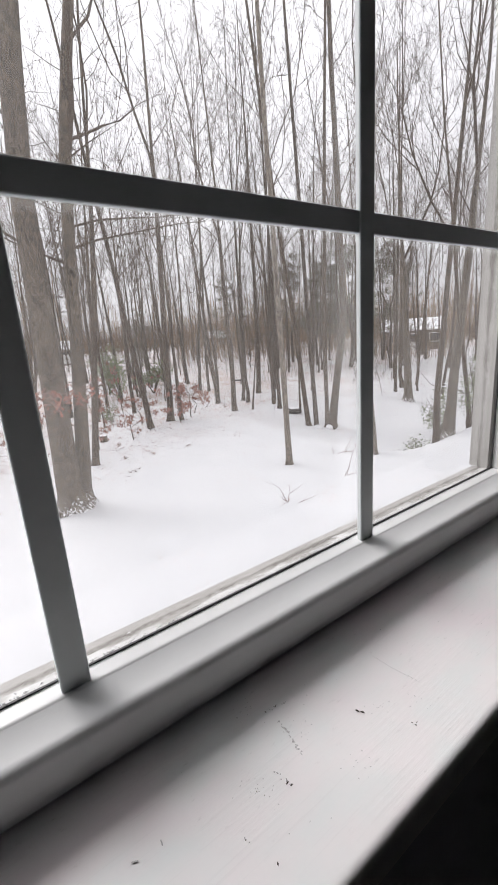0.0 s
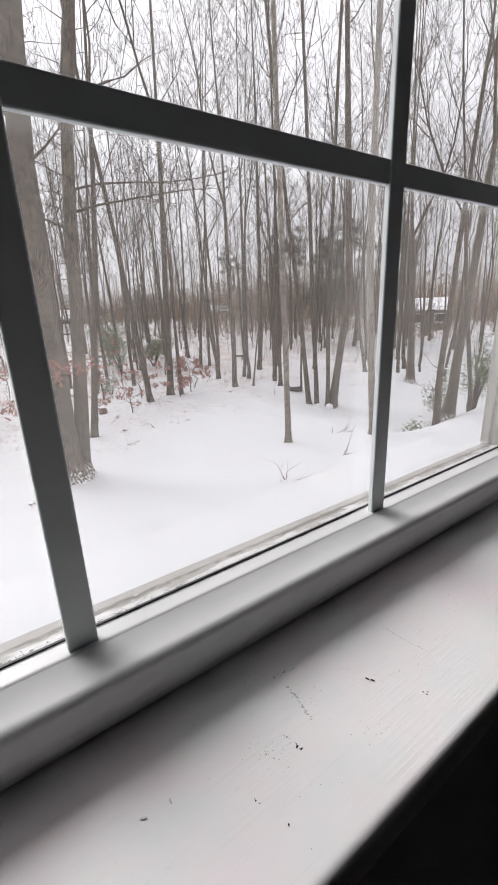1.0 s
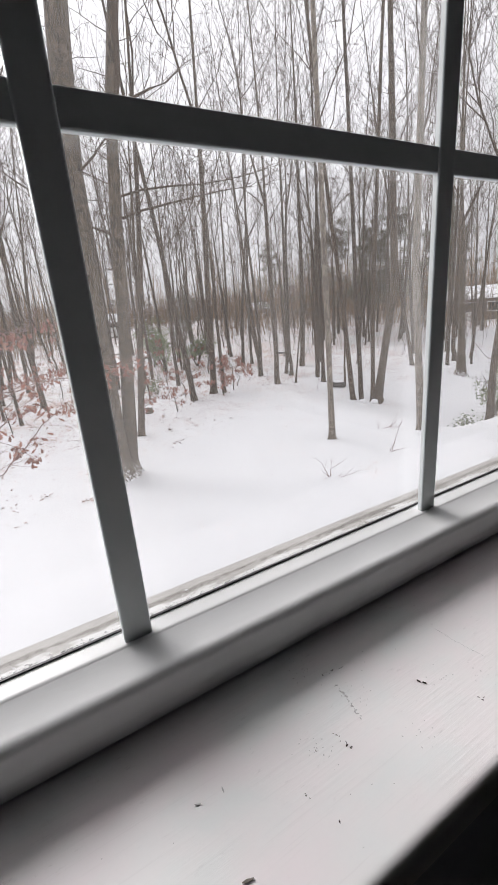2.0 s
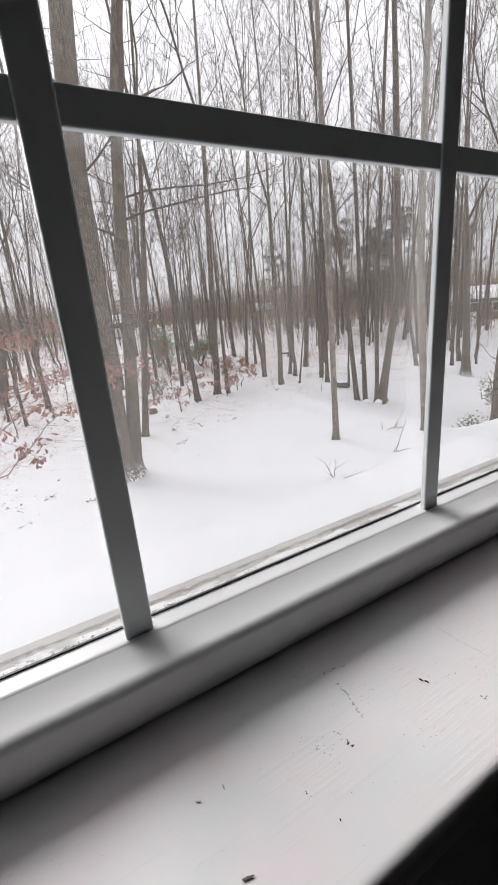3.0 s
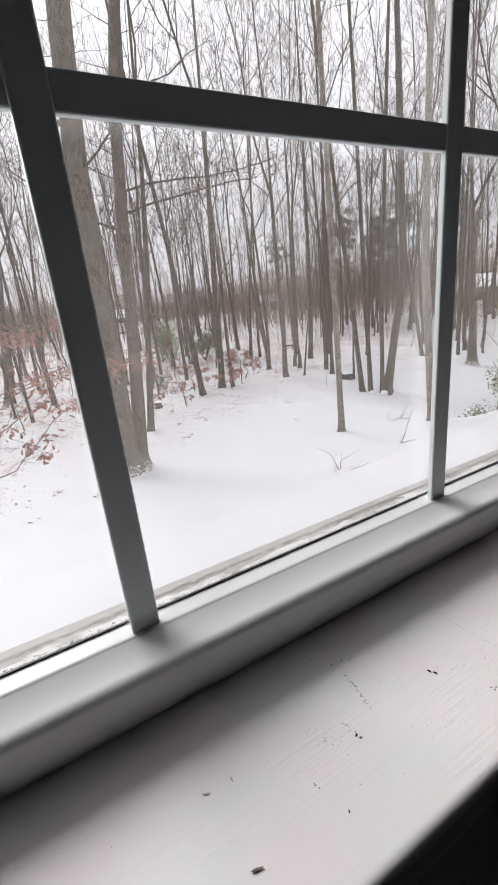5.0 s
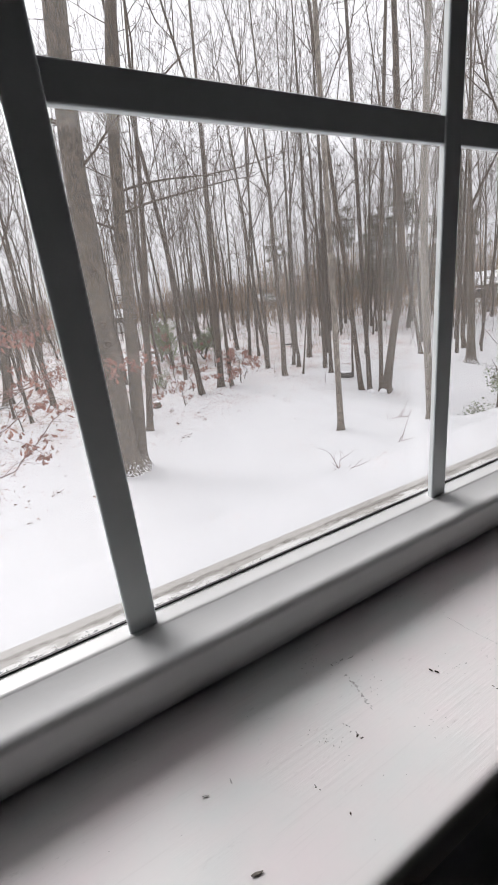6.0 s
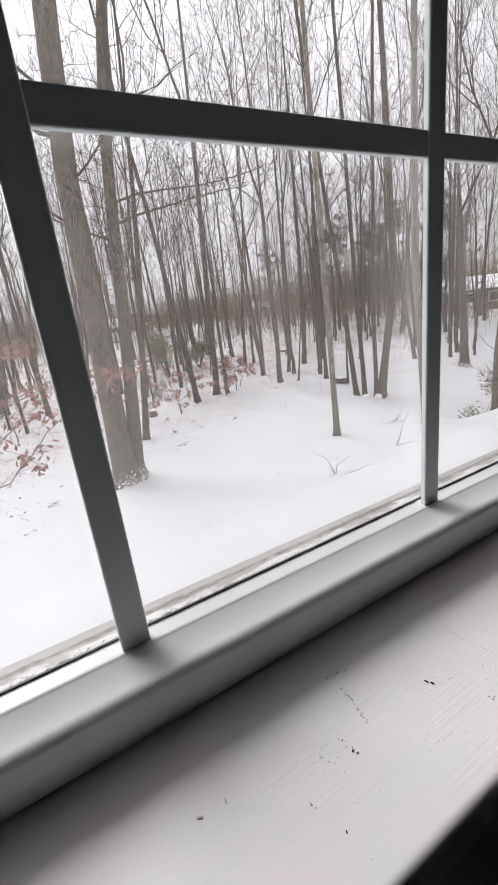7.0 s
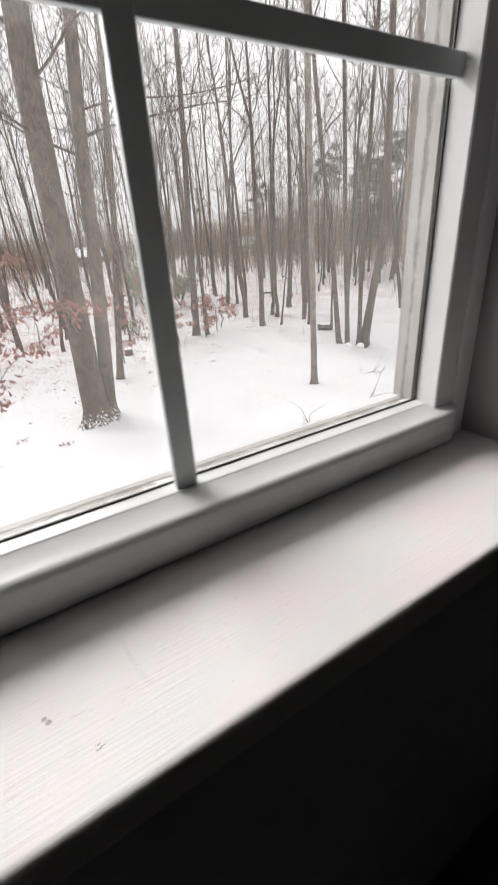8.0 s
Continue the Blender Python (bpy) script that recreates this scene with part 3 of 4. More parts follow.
def bare_tree(seed, r, lean=(0, 0), height=19.0, mat=None, first=5.0, limbs=11, depth=3, dead=4, wobble=0.02, detail=10, fork=0.0, minr=0.006, label="tall bare grey forest tree in winter", fork_way=None, boughs=(), bends=(), taper=0.72, tufts=0):
    """A leafless woodland tree: trunk with flared foot, ascending boughs, fine twigs."""
    rng = random.Random(seed)
    tree = tagged(new("bare_tree"), label, "tree", "bare woodland trees")
    pts, radii = trunk_path(rng, height, lean, r, wobble, 20, bends, taper, fork)
    if bends:
        lean = (bends[0][1] / bends[0][0], bends[0][2] / bends[0][0])
    ph = rng.uniform(0, 6)

    def flare(i, a):
        return 1 + (0.22 * math.sin(a * 3 + ph) + 0.10 * math.sin(a * 5 + 2 * ph)) * math.exp(-pts[i].z * 2.2 / max(0.3, 3 * r)) + 0.03 * math.sin(a * 4 + i * 1.7)

    bole = Wood()
    # extra rings at the foot, so that the roots spread
    foot = [pts[0], Vector((lean[0] * 0.04, lean[1] * 0.04, 0.04)), Vector((lean[0] * 0.16, lean[1] * 0.16, 0.16)), Vector((lean[0] * 0.38, lean[1] * 0.38, 0.38))]
    g = 1.15 if r > 0.15 else 0.45
    fr = [r * (1 + q * g) for q in (0.75, 0.55, 0.28, 0.12)]
    rest = [(p, q) for p, q in zip(pts[1:], radii[1:]) if p.z > 0.6]
    pts_t, rad_t = foot + [p for p, q in rest], fr + [q for p, q in rest]
    pts = pts_t
    bole.tube(pts_t, rad_t, detail, flare)
    mat = mat or GREY
    raw("trunk", bole.v, bole.f, mat, tree)
    crown = Wood()

    def at_height(h):
        for i in range(len(pts_t) - 1):
            if pts_t[i + 1].z >= h:
                f = (h - pts_t[i].z) / max(1e-6, pts_t[i + 1].z - pts_t[i].z)
                return pts_t[i].lerp(pts_t[i + 1], f), rad_t[i] * (1 - f) + rad_t[i + 1] * f
        return pts_t[-1], rad_t[-1]

    if fork:
        p, q = at_height(fork)
        a = rng.uniform(0, 6.28) if fork_way is None else fork_way
        crown.limb(rng, p, Vector((0.34 * math.cos(a), 0.34 * math.sin(a), 1)).normalized(), (height - fork) * 0.85, q * 0.78, depth, 0.7, 0.35, minr)
    for h, a, up, length, q in boughs:
        crown.limb(rng, at_height(h)[0], Vector((math.cos(a), math.sin(a), up)).normalized(), length, q, depth, 0.7, 0.15, minr)
    for c in range(limbs):
        h = first + (height - first) * (c + rng.uniform(0.1, 0.9)) / limbs
        p, q = at_height(h)
        a = c * 2.4 + rng.uniform(-0.6, 0.6)
        up = rng.uniform(0.75, 1.95)
        way = Vector((math.cos(a), math.sin(a), up)).normalized()
        crown.limb(rng, p, way, (1.2 + (height - h) * 0.34) * rng.uniform(0.7, 1.25), max(0.012, q * rng.uniform(0.2, 0.36)), depth, 0.75, 0.3, minr)
    for c in range(dead):
        h = rng.uniform(1.6, first)
        p, q = at_height(h)
        a = rng.uniform(0, 6.28)
        crown.limb(rng, p, Vector((math.cos(a), math.sin(a), rng.uniform(-0.1, 0.6))).normalized(), rng.uniform(0.6, 1.6), 0.012, 1, 0.8, 0.1, minr * 0.7)
    for c in range(tufts):
        p, q = at_height(rng.uniform(2.2, 8.5))
        a = rng.uniform(0, 6.28)
        crown.limb(rng, p, Vector((math.cos(a), math.sin(a), rng.uniform(-0.1, 0.7))).normalized(), q + rng.uniform(0.3, 0.9), 0.010, 1, 0.9, 0.1, 0.0045)
    raw("crown", crown.v, crown.f, TWIG, tree)
    return tree


def plant(tree, x, y, turn=0.0, scale=1.0):
    tree.matrix_basis = pose(x, y, ground_z(x, y), 0, 0, turn) @ Matrix.Scale(scale, 4)
    return tree


# trees at the edge of the yard: place, lean a metre, radius
EDGE = [
    (3.26, 12.47, 0.101, -0.028, 0.115), (6.55, 15.93, -0.085, 0.049, 0.141), (7.80, 16.60, 0.036, -0.021, 0.165), (10.95, 16.26, -0.008, 0.004, 0.140),
    (13.08, 18.48, 0.017, -0.012, 0.105), (11.82, 19.03, -0.012, 0.008, 0.100), (15.09, 19.75, 0.004, -0.002, 0.165), (13.01, 15.37, -0.010, 0.008, 0.105),
    (11.82, 15.97, 0.094, -0.055, 0.048), (13.42, 14.37, 0.036, -0.021, 0.058),
]
BACK = [
    (19.82, 12.84, -0.031, 0.018, 0.220), (20.63, 14.22, -0.023, 0.013, 0.096), (21.72, 14.59, -0.008, 0.004, 0.130), (18.85, 15.06, -0.150, 0.088, 0.108),
    (12.55, 7.02, 0.055, 0.0, 0.120), (13.12, 6.95, 0.105, 0.0, 0.190), (16.45, 7.91, -0.052, 0.099, 0.101),
    (-0.61, 22.21, 0.185, -0.05, 0.195), (1.87, 33.57, 0.120, -0.07, 0.160), (0.96, 25.67, 0.026, -0.015, 0.105), (6.01, 21.19, 0.095, -0.028, 0.120),
    (0.15, 17.4, -0.012, 0.0, 0.070), (-1.15, 15.6, 0.02, 0.0, 0.085), (1.25, 19.8, 0.01, 0.0, 0.060), (-0.4, 19.0, -0.02, 0.0, 0.055), (-2.4, 17.0, 0.015, 0.0, 0.09),
    (14.77, 28.15, 0.028, -0.017, 0.110), (13.78, 23.27, 0.033, -0.020, 0.098), (13.45, 23.85, 0.060, -0.030, 0.120),
]
oak_a = plant(bare_tree(11, 0.258, (0, 0), 21, OAK, 9.3, 8, 3, 3, 0.004, 20, 0, 0.007, "thick grey-brown oak with furrowed bark and snow at its foot", None,
                        [(7.0, 2.6, 0.5, 3.5, 0.05), (5.5, 3.3, 0.2, 2.4, 0.028), (6.2, -0.4, 0.5, 2.4, 0.03), (7.6, 2.9, 0.9, 4.0, 0.04)],
                        [(2.15, 0.05, -0.03), (4.5, 0.10, -0.06), (6.3, 0.13, -0.08), (8.0, 0.25, -0.14), (8.8, 0.33, -0.19), (21.0, 1.6, -0.9)], 0.5, 34), 1.82, 9.49)
plant(bare_tree(23, 0.163, (0, 0), 19, OAK, 8.8, 8, 3, 7, 0.004, 18, 0, 0.007, "forked furrowed oak beside the thick oak, snow at its foot", -0.2,
                [(5.5, -0.45, 0.25, 3.6, 0.028), (5.9, -0.5, 0.38, 3.6, 0.026), (5.2, 2.8, 0.5, 2.2, 0.03), (3.6, -0.1, -0.15, 1.6, 0.014), (4.3, 0.2, 0.5, 1.5, 0.014), (7.4, 0.6, 0.7, 3.0, 0.034),
                         (6.85, -0.53, 2.3, 7.0, 0.090), (6.1, 2.7, 0.25, 1.1, 0.016), (6.5, 2.4, 0.5, 1.2, 0.016), (5.8, 3.0, 0.1, 0.9, 0.014)],
                        [(1.8, 0.18, -0.10), (3.8, 0.37, -0.21), (4.8, 0.43, -0.25), (6.3, 0.57, -0.33), (8.1, 0.81, -0.47), (8.9, 0.98, -0.57), (19.0, 2.7, -1.6)], 0.75, 46), 2.12, 9.64)
plant(bare_tree(31, 0.083, (0, 0), 16, PALE, 6.5, 9, 3, 0, 0.003, 10, 0, 0.005, "slender pale young tree standing alone in the snow", None, (),
                [(2.5, -0.03, 0.02), (4.1, -0.06, 0.04), (6.3, -0.08, 0.05), (7.9, -0.12, 0.07), (16.0, -0.2, 0.1)], 0.62), 7.33, 8.28)
plant(bare_tree(37, 0.104, (0, 0), 17, PALE, 6.5, 9, 3, 0, 0.003, 12, 0, 0.005, "pale smooth-barked tree at the edge of the snowy terrace", None, (),
                [(2.3, -0.18, 0.10), (4.0, -0.27, 0.16), (6.2, -0.33, 0.19), (9.2, -0.35, 0.20), (17.0, -0.3, 0.2)], 0.62), 9.61, 7.19)
# the clump of four that leans apart from one foot
for k, (x, y, r, bends) in enumerate((
        (12.50, 12.87, 0.108, [(3.2, -0.31, 0.18), (5.1, -0.48, 0.28), (6.5, -0.64, 0.37), (17.0, -1.6, 0.9)]), (12.72, 12.60, 0.098, [(3.2, -0.15, 0.09), (8.3, -0.31, 0.18), (17.0, -0.7, 0.4)]),
        (13.15, 12.38, 0.092, [(3.2, -0.04, 0.02), (5.1, 0.0, 0.0), (16.0, 0.3, -0.2)]), (13.33, 12.27, 0.166, [(2.75, 0.26, -0.15), (4.4, 0.46, -0.27), (8.4, 0.35, -0.20), (13.0, 0.18, -0.10), (19.0, 0.1, 0.0)]))):
    plant(bare_tree(200 + k, r, (0, 0), 17 + k % 3, GREY, 6.0, 9, 3, 3, 0.005, 10, 0, 0.006, "grey tree of a clump that leans apart, snow at its foot", None, (), bends, 0.62), x, y)
for k, (x, y, lx, ly, r) in enumerate(EDGE):
    plant(bare_tree(100 + k, r * 0.87, (lx, ly), 17 + (k * 37 % 5) if r > 0.06 else 8, GREY, 5.6 if r > 0.06 else 3.0, 9, 3, 4, 0.015 if r > 0.06 else 0.006, 10, (8.5, 0, 10.0, 7.5, 9.5)[k % 5] if r > 0.06 else 0, taper=0.9), x, y)
for k, (x, y, lx, ly, r) in enumerate(BACK):
    plant(bare_tree(210 + k, r * 0.9, (lx, ly), 16 + (k * 29 % 5), OAK if r > 0.185 else GREY, 5.2, 9, 3, 4, 0.015, 10, (7.0, 9.5, 8.0)[k % 3], taper=0.9), x, y)

# two wide-branching trees with crooked low boughs
for k, (x, y, r) in enumerate(((-1.3, 19.6, 0.12), (-3.4, 23.5, 0.15))):
    low = [(2.6 + 0.7 * j, 0.5 + j * 2.3 + k, 0.35 + 0.1 * (j % 3), 4.6 - 0.25 * j, 0.052 - 0.003 * j) for j in range(9)]
    plant(bare_tree(260 + k, r, (0.03, 0.0), 14, GREY, 6.5, 8, 3, 8, 0.02, 10, 6.0, 0.007, "bare tree with wide crooked low boughs", None, low, taper=0.85), x, y)

# the wood behind: a few grown kinds, planted again and again
rng = random.Random(5)
kinds = [bare_tree(300 + k, (0.084, 0.060, 0.104, 0.047, 0.072, 0.118, 0.040)[k], (rng.uniform(-0.05, 0.05), rng.uniform(-0.05, 0.05)), (13, 11.5, 15, 10, 12.5, 16, 8)[k], GREY, (4.5, 4, 5, 3, 4.5, 5, 2.4)[k],
                   10, 2, 6, 0.014, 7, (6.5, 5.2, 7.5, 4.5, 6.0, 8.0, 0)[k], 0.0085, taper=0.9) for k in range(7)]
spots = []
tries = 0
while len(spots) < 225 and tries < 9000:
    tries += 1
    a, d = radians(rng.uniform(-16, 24) if rng.random() < 0.36 else rng.uniform(20, 72)), 18 + 36 * rng.random() ** 0.75
    x, y = d * math.sin(a), d * math.cos(a)
    if y < 8.5 or (d < 21 and rng.random() < 0.6) or (x > 13.5 and y < 17 and d < 24):
        continue
    if 42 < x < 55 and 25 < y < 38:
        continue
    if any((x - p) ** 2 + (y - q) ** 2 < 1.1 for p, q in spots):
        continue
    spots.append((x, y))
for k, (x, y) in enumerate(spots):
    src = kinds[k % 7]
    m = pose(x, y, ground_z(x, y), rng.uniform(-2.5, 2.5), rng.uniform(-2.5, 2.5), rng.uniform(0, 360)) @ Matrix.Scale(rng.uniform(0.8, 1.25), 4)
    if k < 7:
        src.matrix_basis = m
    else:
        copy_thing(src, m)

# far woods: too many to count
far = Wood()
for k in range(480):
    a, d = radians(rng.uniform(-16, 76)), 66 + 90 * rng.random() ** 0.7
    x, y = d * math.sin(a), d * math.cos(a)
    if 42 < x < 57 and 24 < y < 40:
        continue
    p, h, r = Vector((x, y, ground_z(x, y) - 0.3)), rng.uniform(8, 17), rng.uniform(0.06, 0.16)
    lean = Vector((rng.gauss(0, 0.05), rng.gauss(0, 0.05), 1))
    pts = [p + lean * (h * f) + Vector((rng.gauss(0, 0.12), rng.gauss(0, 0.12), 0)) * f for f in (0, 0.3, 0.6, 1)]
    far.tube(pts, [r, r * 0.8, r * 0.55, 0.02], 3)
    for c in range(7):
        f = rng.uniform(0.3, 0.98)
        q = p + lean * (h * f)
        b = rng.uniform(0, 6.28)
        far.limb(rng, q, Vector((math.cos(b), math.sin(b), rng.uniform(0.6, 1.8))).normalized(), (1.2 + (1 - f) * 4.5) * rng.uniform(0.6, 1.1), 0.032, 1 if d < 85 else 0, 0.8, 0.3, 0.010)
# a dense belt of saplings and scrub closes the view between the far trunks
for k in range(5600):
    a, d = radians(rng.uniform(-18, 76)), 64 + 46 * rng.random()
    x, y = d * math.sin(a), d * math.cos(a)
    if 42 < x < 57 and 24 < y < 42:
        continue
    p, h = Vector((x, y, ground_z(x, y) - 0.3)), (2.4 + 5.0 * rng.random() ** 2.0) * (0.8 + 0.5 * smooth(22, 40, math.degrees(a)))
    lean = Vector((rng.gauss(0, 0.16), rng.gauss(0, 0.16), 1))
    r = rng.uniform(0.03, 0.075)
    far.tube([p, p + lean * (h * 0.5) + Vector((rng.gauss(0, 0.15), rng.gauss(0, 0.15), 0)), p + lean * h], [r, r * 0.8, 0.012], 3)
    for c in range(3):
        q = p + lean * (h * rng.uniform(0.15, 0.8))
        b = rng.uniform(0, 6.28)
        e = q + Vector((math.cos(b), math.sin(b), rng.uniform(0.3, 1.5))) * rng.uniform(0.5, 1.6)
        far.tube([q, e], [r * 0.5, 0.012], 3)
# thicker scrub beside the house and towards the west
for k in range(1650):
    a, d = radians(rng.uniform(27, 62) if k % 23 < 15 else rng.uniform(-20, 10)), 42 + 22 * rng.random()
    x, y = d * math.sin(a), d * math.cos(a)
    if 41 < x < 57 and 24 < y < 42:
        continue
    p, h = Vector((x, y, ground_z(x, y) - 0.2)), 1.6 + 3.6 * rng.random() ** 1.6
    lean = Vector((rng.gauss(0, 0.16), rng.gauss(0, 0.16), 1))
    r = rng.uniform(0.018, 0.045)
    far.tube([p, p + lean * (h * 0.5), p + lean * h], [r, r * 0.8, 0.008], 3)
    for c in range(4):
        q, b = p + lean * (h * rng.uniform(0.15, 0.9)), rng.uniform(0, 6.28)
        far.tube([q, q + Vector((math.cos(b), math.sin(b), rng.uniform(0.3, 1.4))) * rng.uniform(0.4, 1.2)], [r * 0.5, 0.008], 3)
tagged(raw("far_woods", far.v, far.f, FAR_WOOD), "distant bare grey-brown woodland", "woods", kind="stuff")

# brush: thin stems and twigs between the trunks
brush = Wood(0.35)
for k in range(1500):
    a, d = radians(rng.uniform(-14, 74)), 17 + 45 * rng.random() ** 0.9
    x, y = d * math.sin(a), d * math.cos(a)
    if y < 10 or (42 < x < 55 and 25 < y < 38):
        continue
    h = rng.uniform(0.6, 3.0) * (0.9 if d < 28 else 1.6)
    if d < 27 and rng.random() < 0.86:
        continue
    brush.limb(rng, Vector((x, y, ground_z(x, y) - 0.05)), Vector((rng.gauss(0, 0.2), rng.gauss(0, 0.2), 1)).normalized(), h, 0.007 + 0.00012 * d, 1, 0.8, 0.2, 0.004 + 0.0001 * d)
tagged(raw("brush", brush.v, brush.f, TWIG), "thin leafless undergrowth between the trunks", "undergrowth", kind="stuff")


# ---- undergrowth with leaves ----
def leaf_outline(lobed):
    """Half a leaf's outline, along and across, for a leaf one long."""
    if lobed:
        return [(0.0, 0.02), (0.2, 0.13), (0.3, 0.08), (0.45, 0.26), (0.55, 0.14), (0.75, 0.24), (0.85, 0.10), (1.0, 0.0)]
    return [(0.0, 0.02), (0.3, 0.22), (0.6, 0.24), (1.0, 0.0)]


def add_leaf(v, f, rng, at, way, size, lobed=True, lying=False):
    """A curled leaf: two folded halves along a midrib."""
    way = way.normalized()
    side = way.cross(Vector((rng.gauss(0, 1), rng.gauss(0, 1), rng.gauss(0, 1)))).normalized()
    if lying:
        side = way.cross(Vector((rng.gauss(0, 0.35), rng.gauss(0, 0.35), 1))).normalized()
    up = way.cross(side)
    out, b = leaf_outline(lobed), len(v)
    curl, fold = rng.uniform(-0.25, 0.25), rng.uniform(0.1, 0.5)
    for s, wd in out:
        mid = at + way * (s * size) + up * (curl * s * s * size)
        v.append(tuple(mid))
        v.append(tuple(mid + side * (wd * size) + up * (fold * wd * size)))
        v.append(tuple(mid - side * (wd * size) + up * (fold * wd * size)))
    for i in range(len(out) - 1):
        p, q = b + 3 * i, b + 3 * i + 3
        f.append((p, q, q + 1, p + 1))
        f.append((p, p + 2, q + 2, q))


def young_oak(seed, height, r, boughs, leaves, label, size=0.12, clump=7):
    """A small oak that has kept its dead brown leaves."""
    rng = random.Random(seed)
    tree = tagged(new("young_oak"), label, "tree", "young oaks with brown leaves")
    wood, tips = Wood(), []
    n = 6
    pts = [Vector((rng.gauss(0, 0.03) * i, rng.gauss(0, 0.03) * i, height * i / n - (0.08 if i == 0 else 0))) for i in range(n + 1)]
    wood.tube(pts, [r * (1 - 0.8 * i / n) for i in range(n + 1)], 6)
    raw("trunk", wood.v, wood.f, GREY, tree)
    crown = Wood(0.66)
    for h, a, up, length in boughs:
        own = []
        i = min(n - 1, int(h / height * n))
        p = pts[i].lerp(pts[i + 1], h / height * n - i)
        crown.limb(rng, p, Vector((math.cos(a), math.sin(a), up)).normalized(), length, r * 0.4, 2, 0.7, 0.02, 0.0028, own)
        tips.extend(own)
    raw("branches", crown.v, crown.f, TWIG, tree)
    v, f = [], []
    rng.shuffle(tips)
    for p, d in tips[: max(1, leaves // clump)]:
        for k in range(clump):
            q = p + Vector((rng.gauss(0, 0.06), rng.gauss(0, 0.06), rng.gauss(-0.01, 0.045)))
            add_leaf(v, f, rng, q, Vector((rng.gauss(0, 0.6), rng.gauss(0, 0.6), -0.8)), size * rng.uniform(0.7, 1.25))
    raw("leaves", v, f, RUSSET, tree, False)
    return tree


def reaching_oak(seed, height, r, boughs, hanging, label):
    """A young oak whose long thin boughs reach out to one side and keep bunches of dead leaves at their ends."""
    rng = random.Random(seed)
    tree = tagged(new("young_oak"), label, "tree", "young oaks with brown leaves")
    wood = Wood()
    stem = [Vector((rng.gauss(0, 0.02) * i, rng.gauss(0, 0.02) * i, height * i / 7 - (0.1 if i == 0 else 0))) for i in range(8)]
    wood.tube(stem, [r * (1 - 0.8 * i / 7) for i in range(8)], 8)
    raw("trunk", wood.v, wood.f, GREY, tree)
    v, f = [], []

    def bunch(p, count, wide):
        for k in range(count):
            q = p + Vector((rng.gauss(0, wide), rng.gauss(0, wide), rng.gauss(-0.02, wide * 0.62)))
            add_leaf(v, f, rng, q, Vector((rng.gauss(0, 0.7), rng.gauss(0, 0.7), -0.6)), rng.uniform(0.07, 0.13))

    for h, way, leaves in boughs:
        branch = Wood(0.8)
        ends = [Vector((0, 0, h))] + [Vector(p) for p in way]
        pts = []
        for p, q in zip(ends, ends[1:]):
            n = max(3, int((q - p).length / 0.16))
            pts += [p.lerp(q, i / n) + Vector((rng.gauss(0, 0.012), rng.gauss(0, 0.012), rng.gauss(0, 0.014))) for i in range(n)]
        pts.append(ends[-1])
        k = len(pts)
        radii = [0.014 * (1 - 0.80 * i / k) for i in range(k)]
        branch.tube(pts, radii, 5)
        for c in range(int(k * 0.8)):
            i = rng.randrange(k // 3, k - 1)
            out = ((pts[i + 1] - pts[i]).normalized() + Vector((rng.gauss(0, 0.4), rng.gauss(0, 0.5), rng.gauss(-0.1, 0.55)))).normalized()
            branch.limb(rng, pts[i], out, rng.uniform(0.25, 0.75), radii[i] * 0.55, 1, 0.7, 0.0, 0.0026)
        raw("bough", branch.v, branch.f, RED_TWIG, tree)
        for c in range(5):
            bunch(pts[k - 1 - c * 2] + Vector((0, 0, rng.gauss(0, 0.06))), leaves // 5, 0.085)
    for p, count in hanging:
        twig = Wood(0.6)
        end = Vector(p)
        twig.tube([end + Vector((-0.22, 0.05, 0.16)), end + Vector((-0.08, 0.0, 0.09)), end], [0.006, 0.004, 0.002], 4)
        raw("twig", twig.v, twig.f, RED_TWIG, tree)
        bunch(end, count, 0.05)
    raw("leaves", v, f, RUSSET, tree, False)
    return tree


plant(reaching_oak(41, 4.6, 0.06, [
    (1.1, [(1.52, 0.0, 1.45), (2.35, 0.05, 2.2), (3.35, 0.1, 2.66)], 110), (1.5, [(1.6, 0.1, 2.12), (2.4, 0.1, 2.76)], 75), (2.0, [(2.2, 0.2, 2.72), (3.6, 0.2, 2.86)], 100),
    (2.2, [(2.8, 0.5, 2.9), (4.1, 0.6, 2.78)], 40), (2.6, [(1.6, 0.2, 3.5), (2.6, 0.3, 3.55)], 110), (2.3, [(1.4, 0.4, 3.2), (2.2, 0.5, 3.45)], 80)],
    [((1.80, 0.0, 1.80), 22), ((1.98, 0.0, 1.62), 20), ((2.1, 0.1, 2.42), 24), ((2.5, 0.0, 2.35), 8)],
    "young oak with long reaching boughs and brown winter leaves"), -1.9, 7.0)
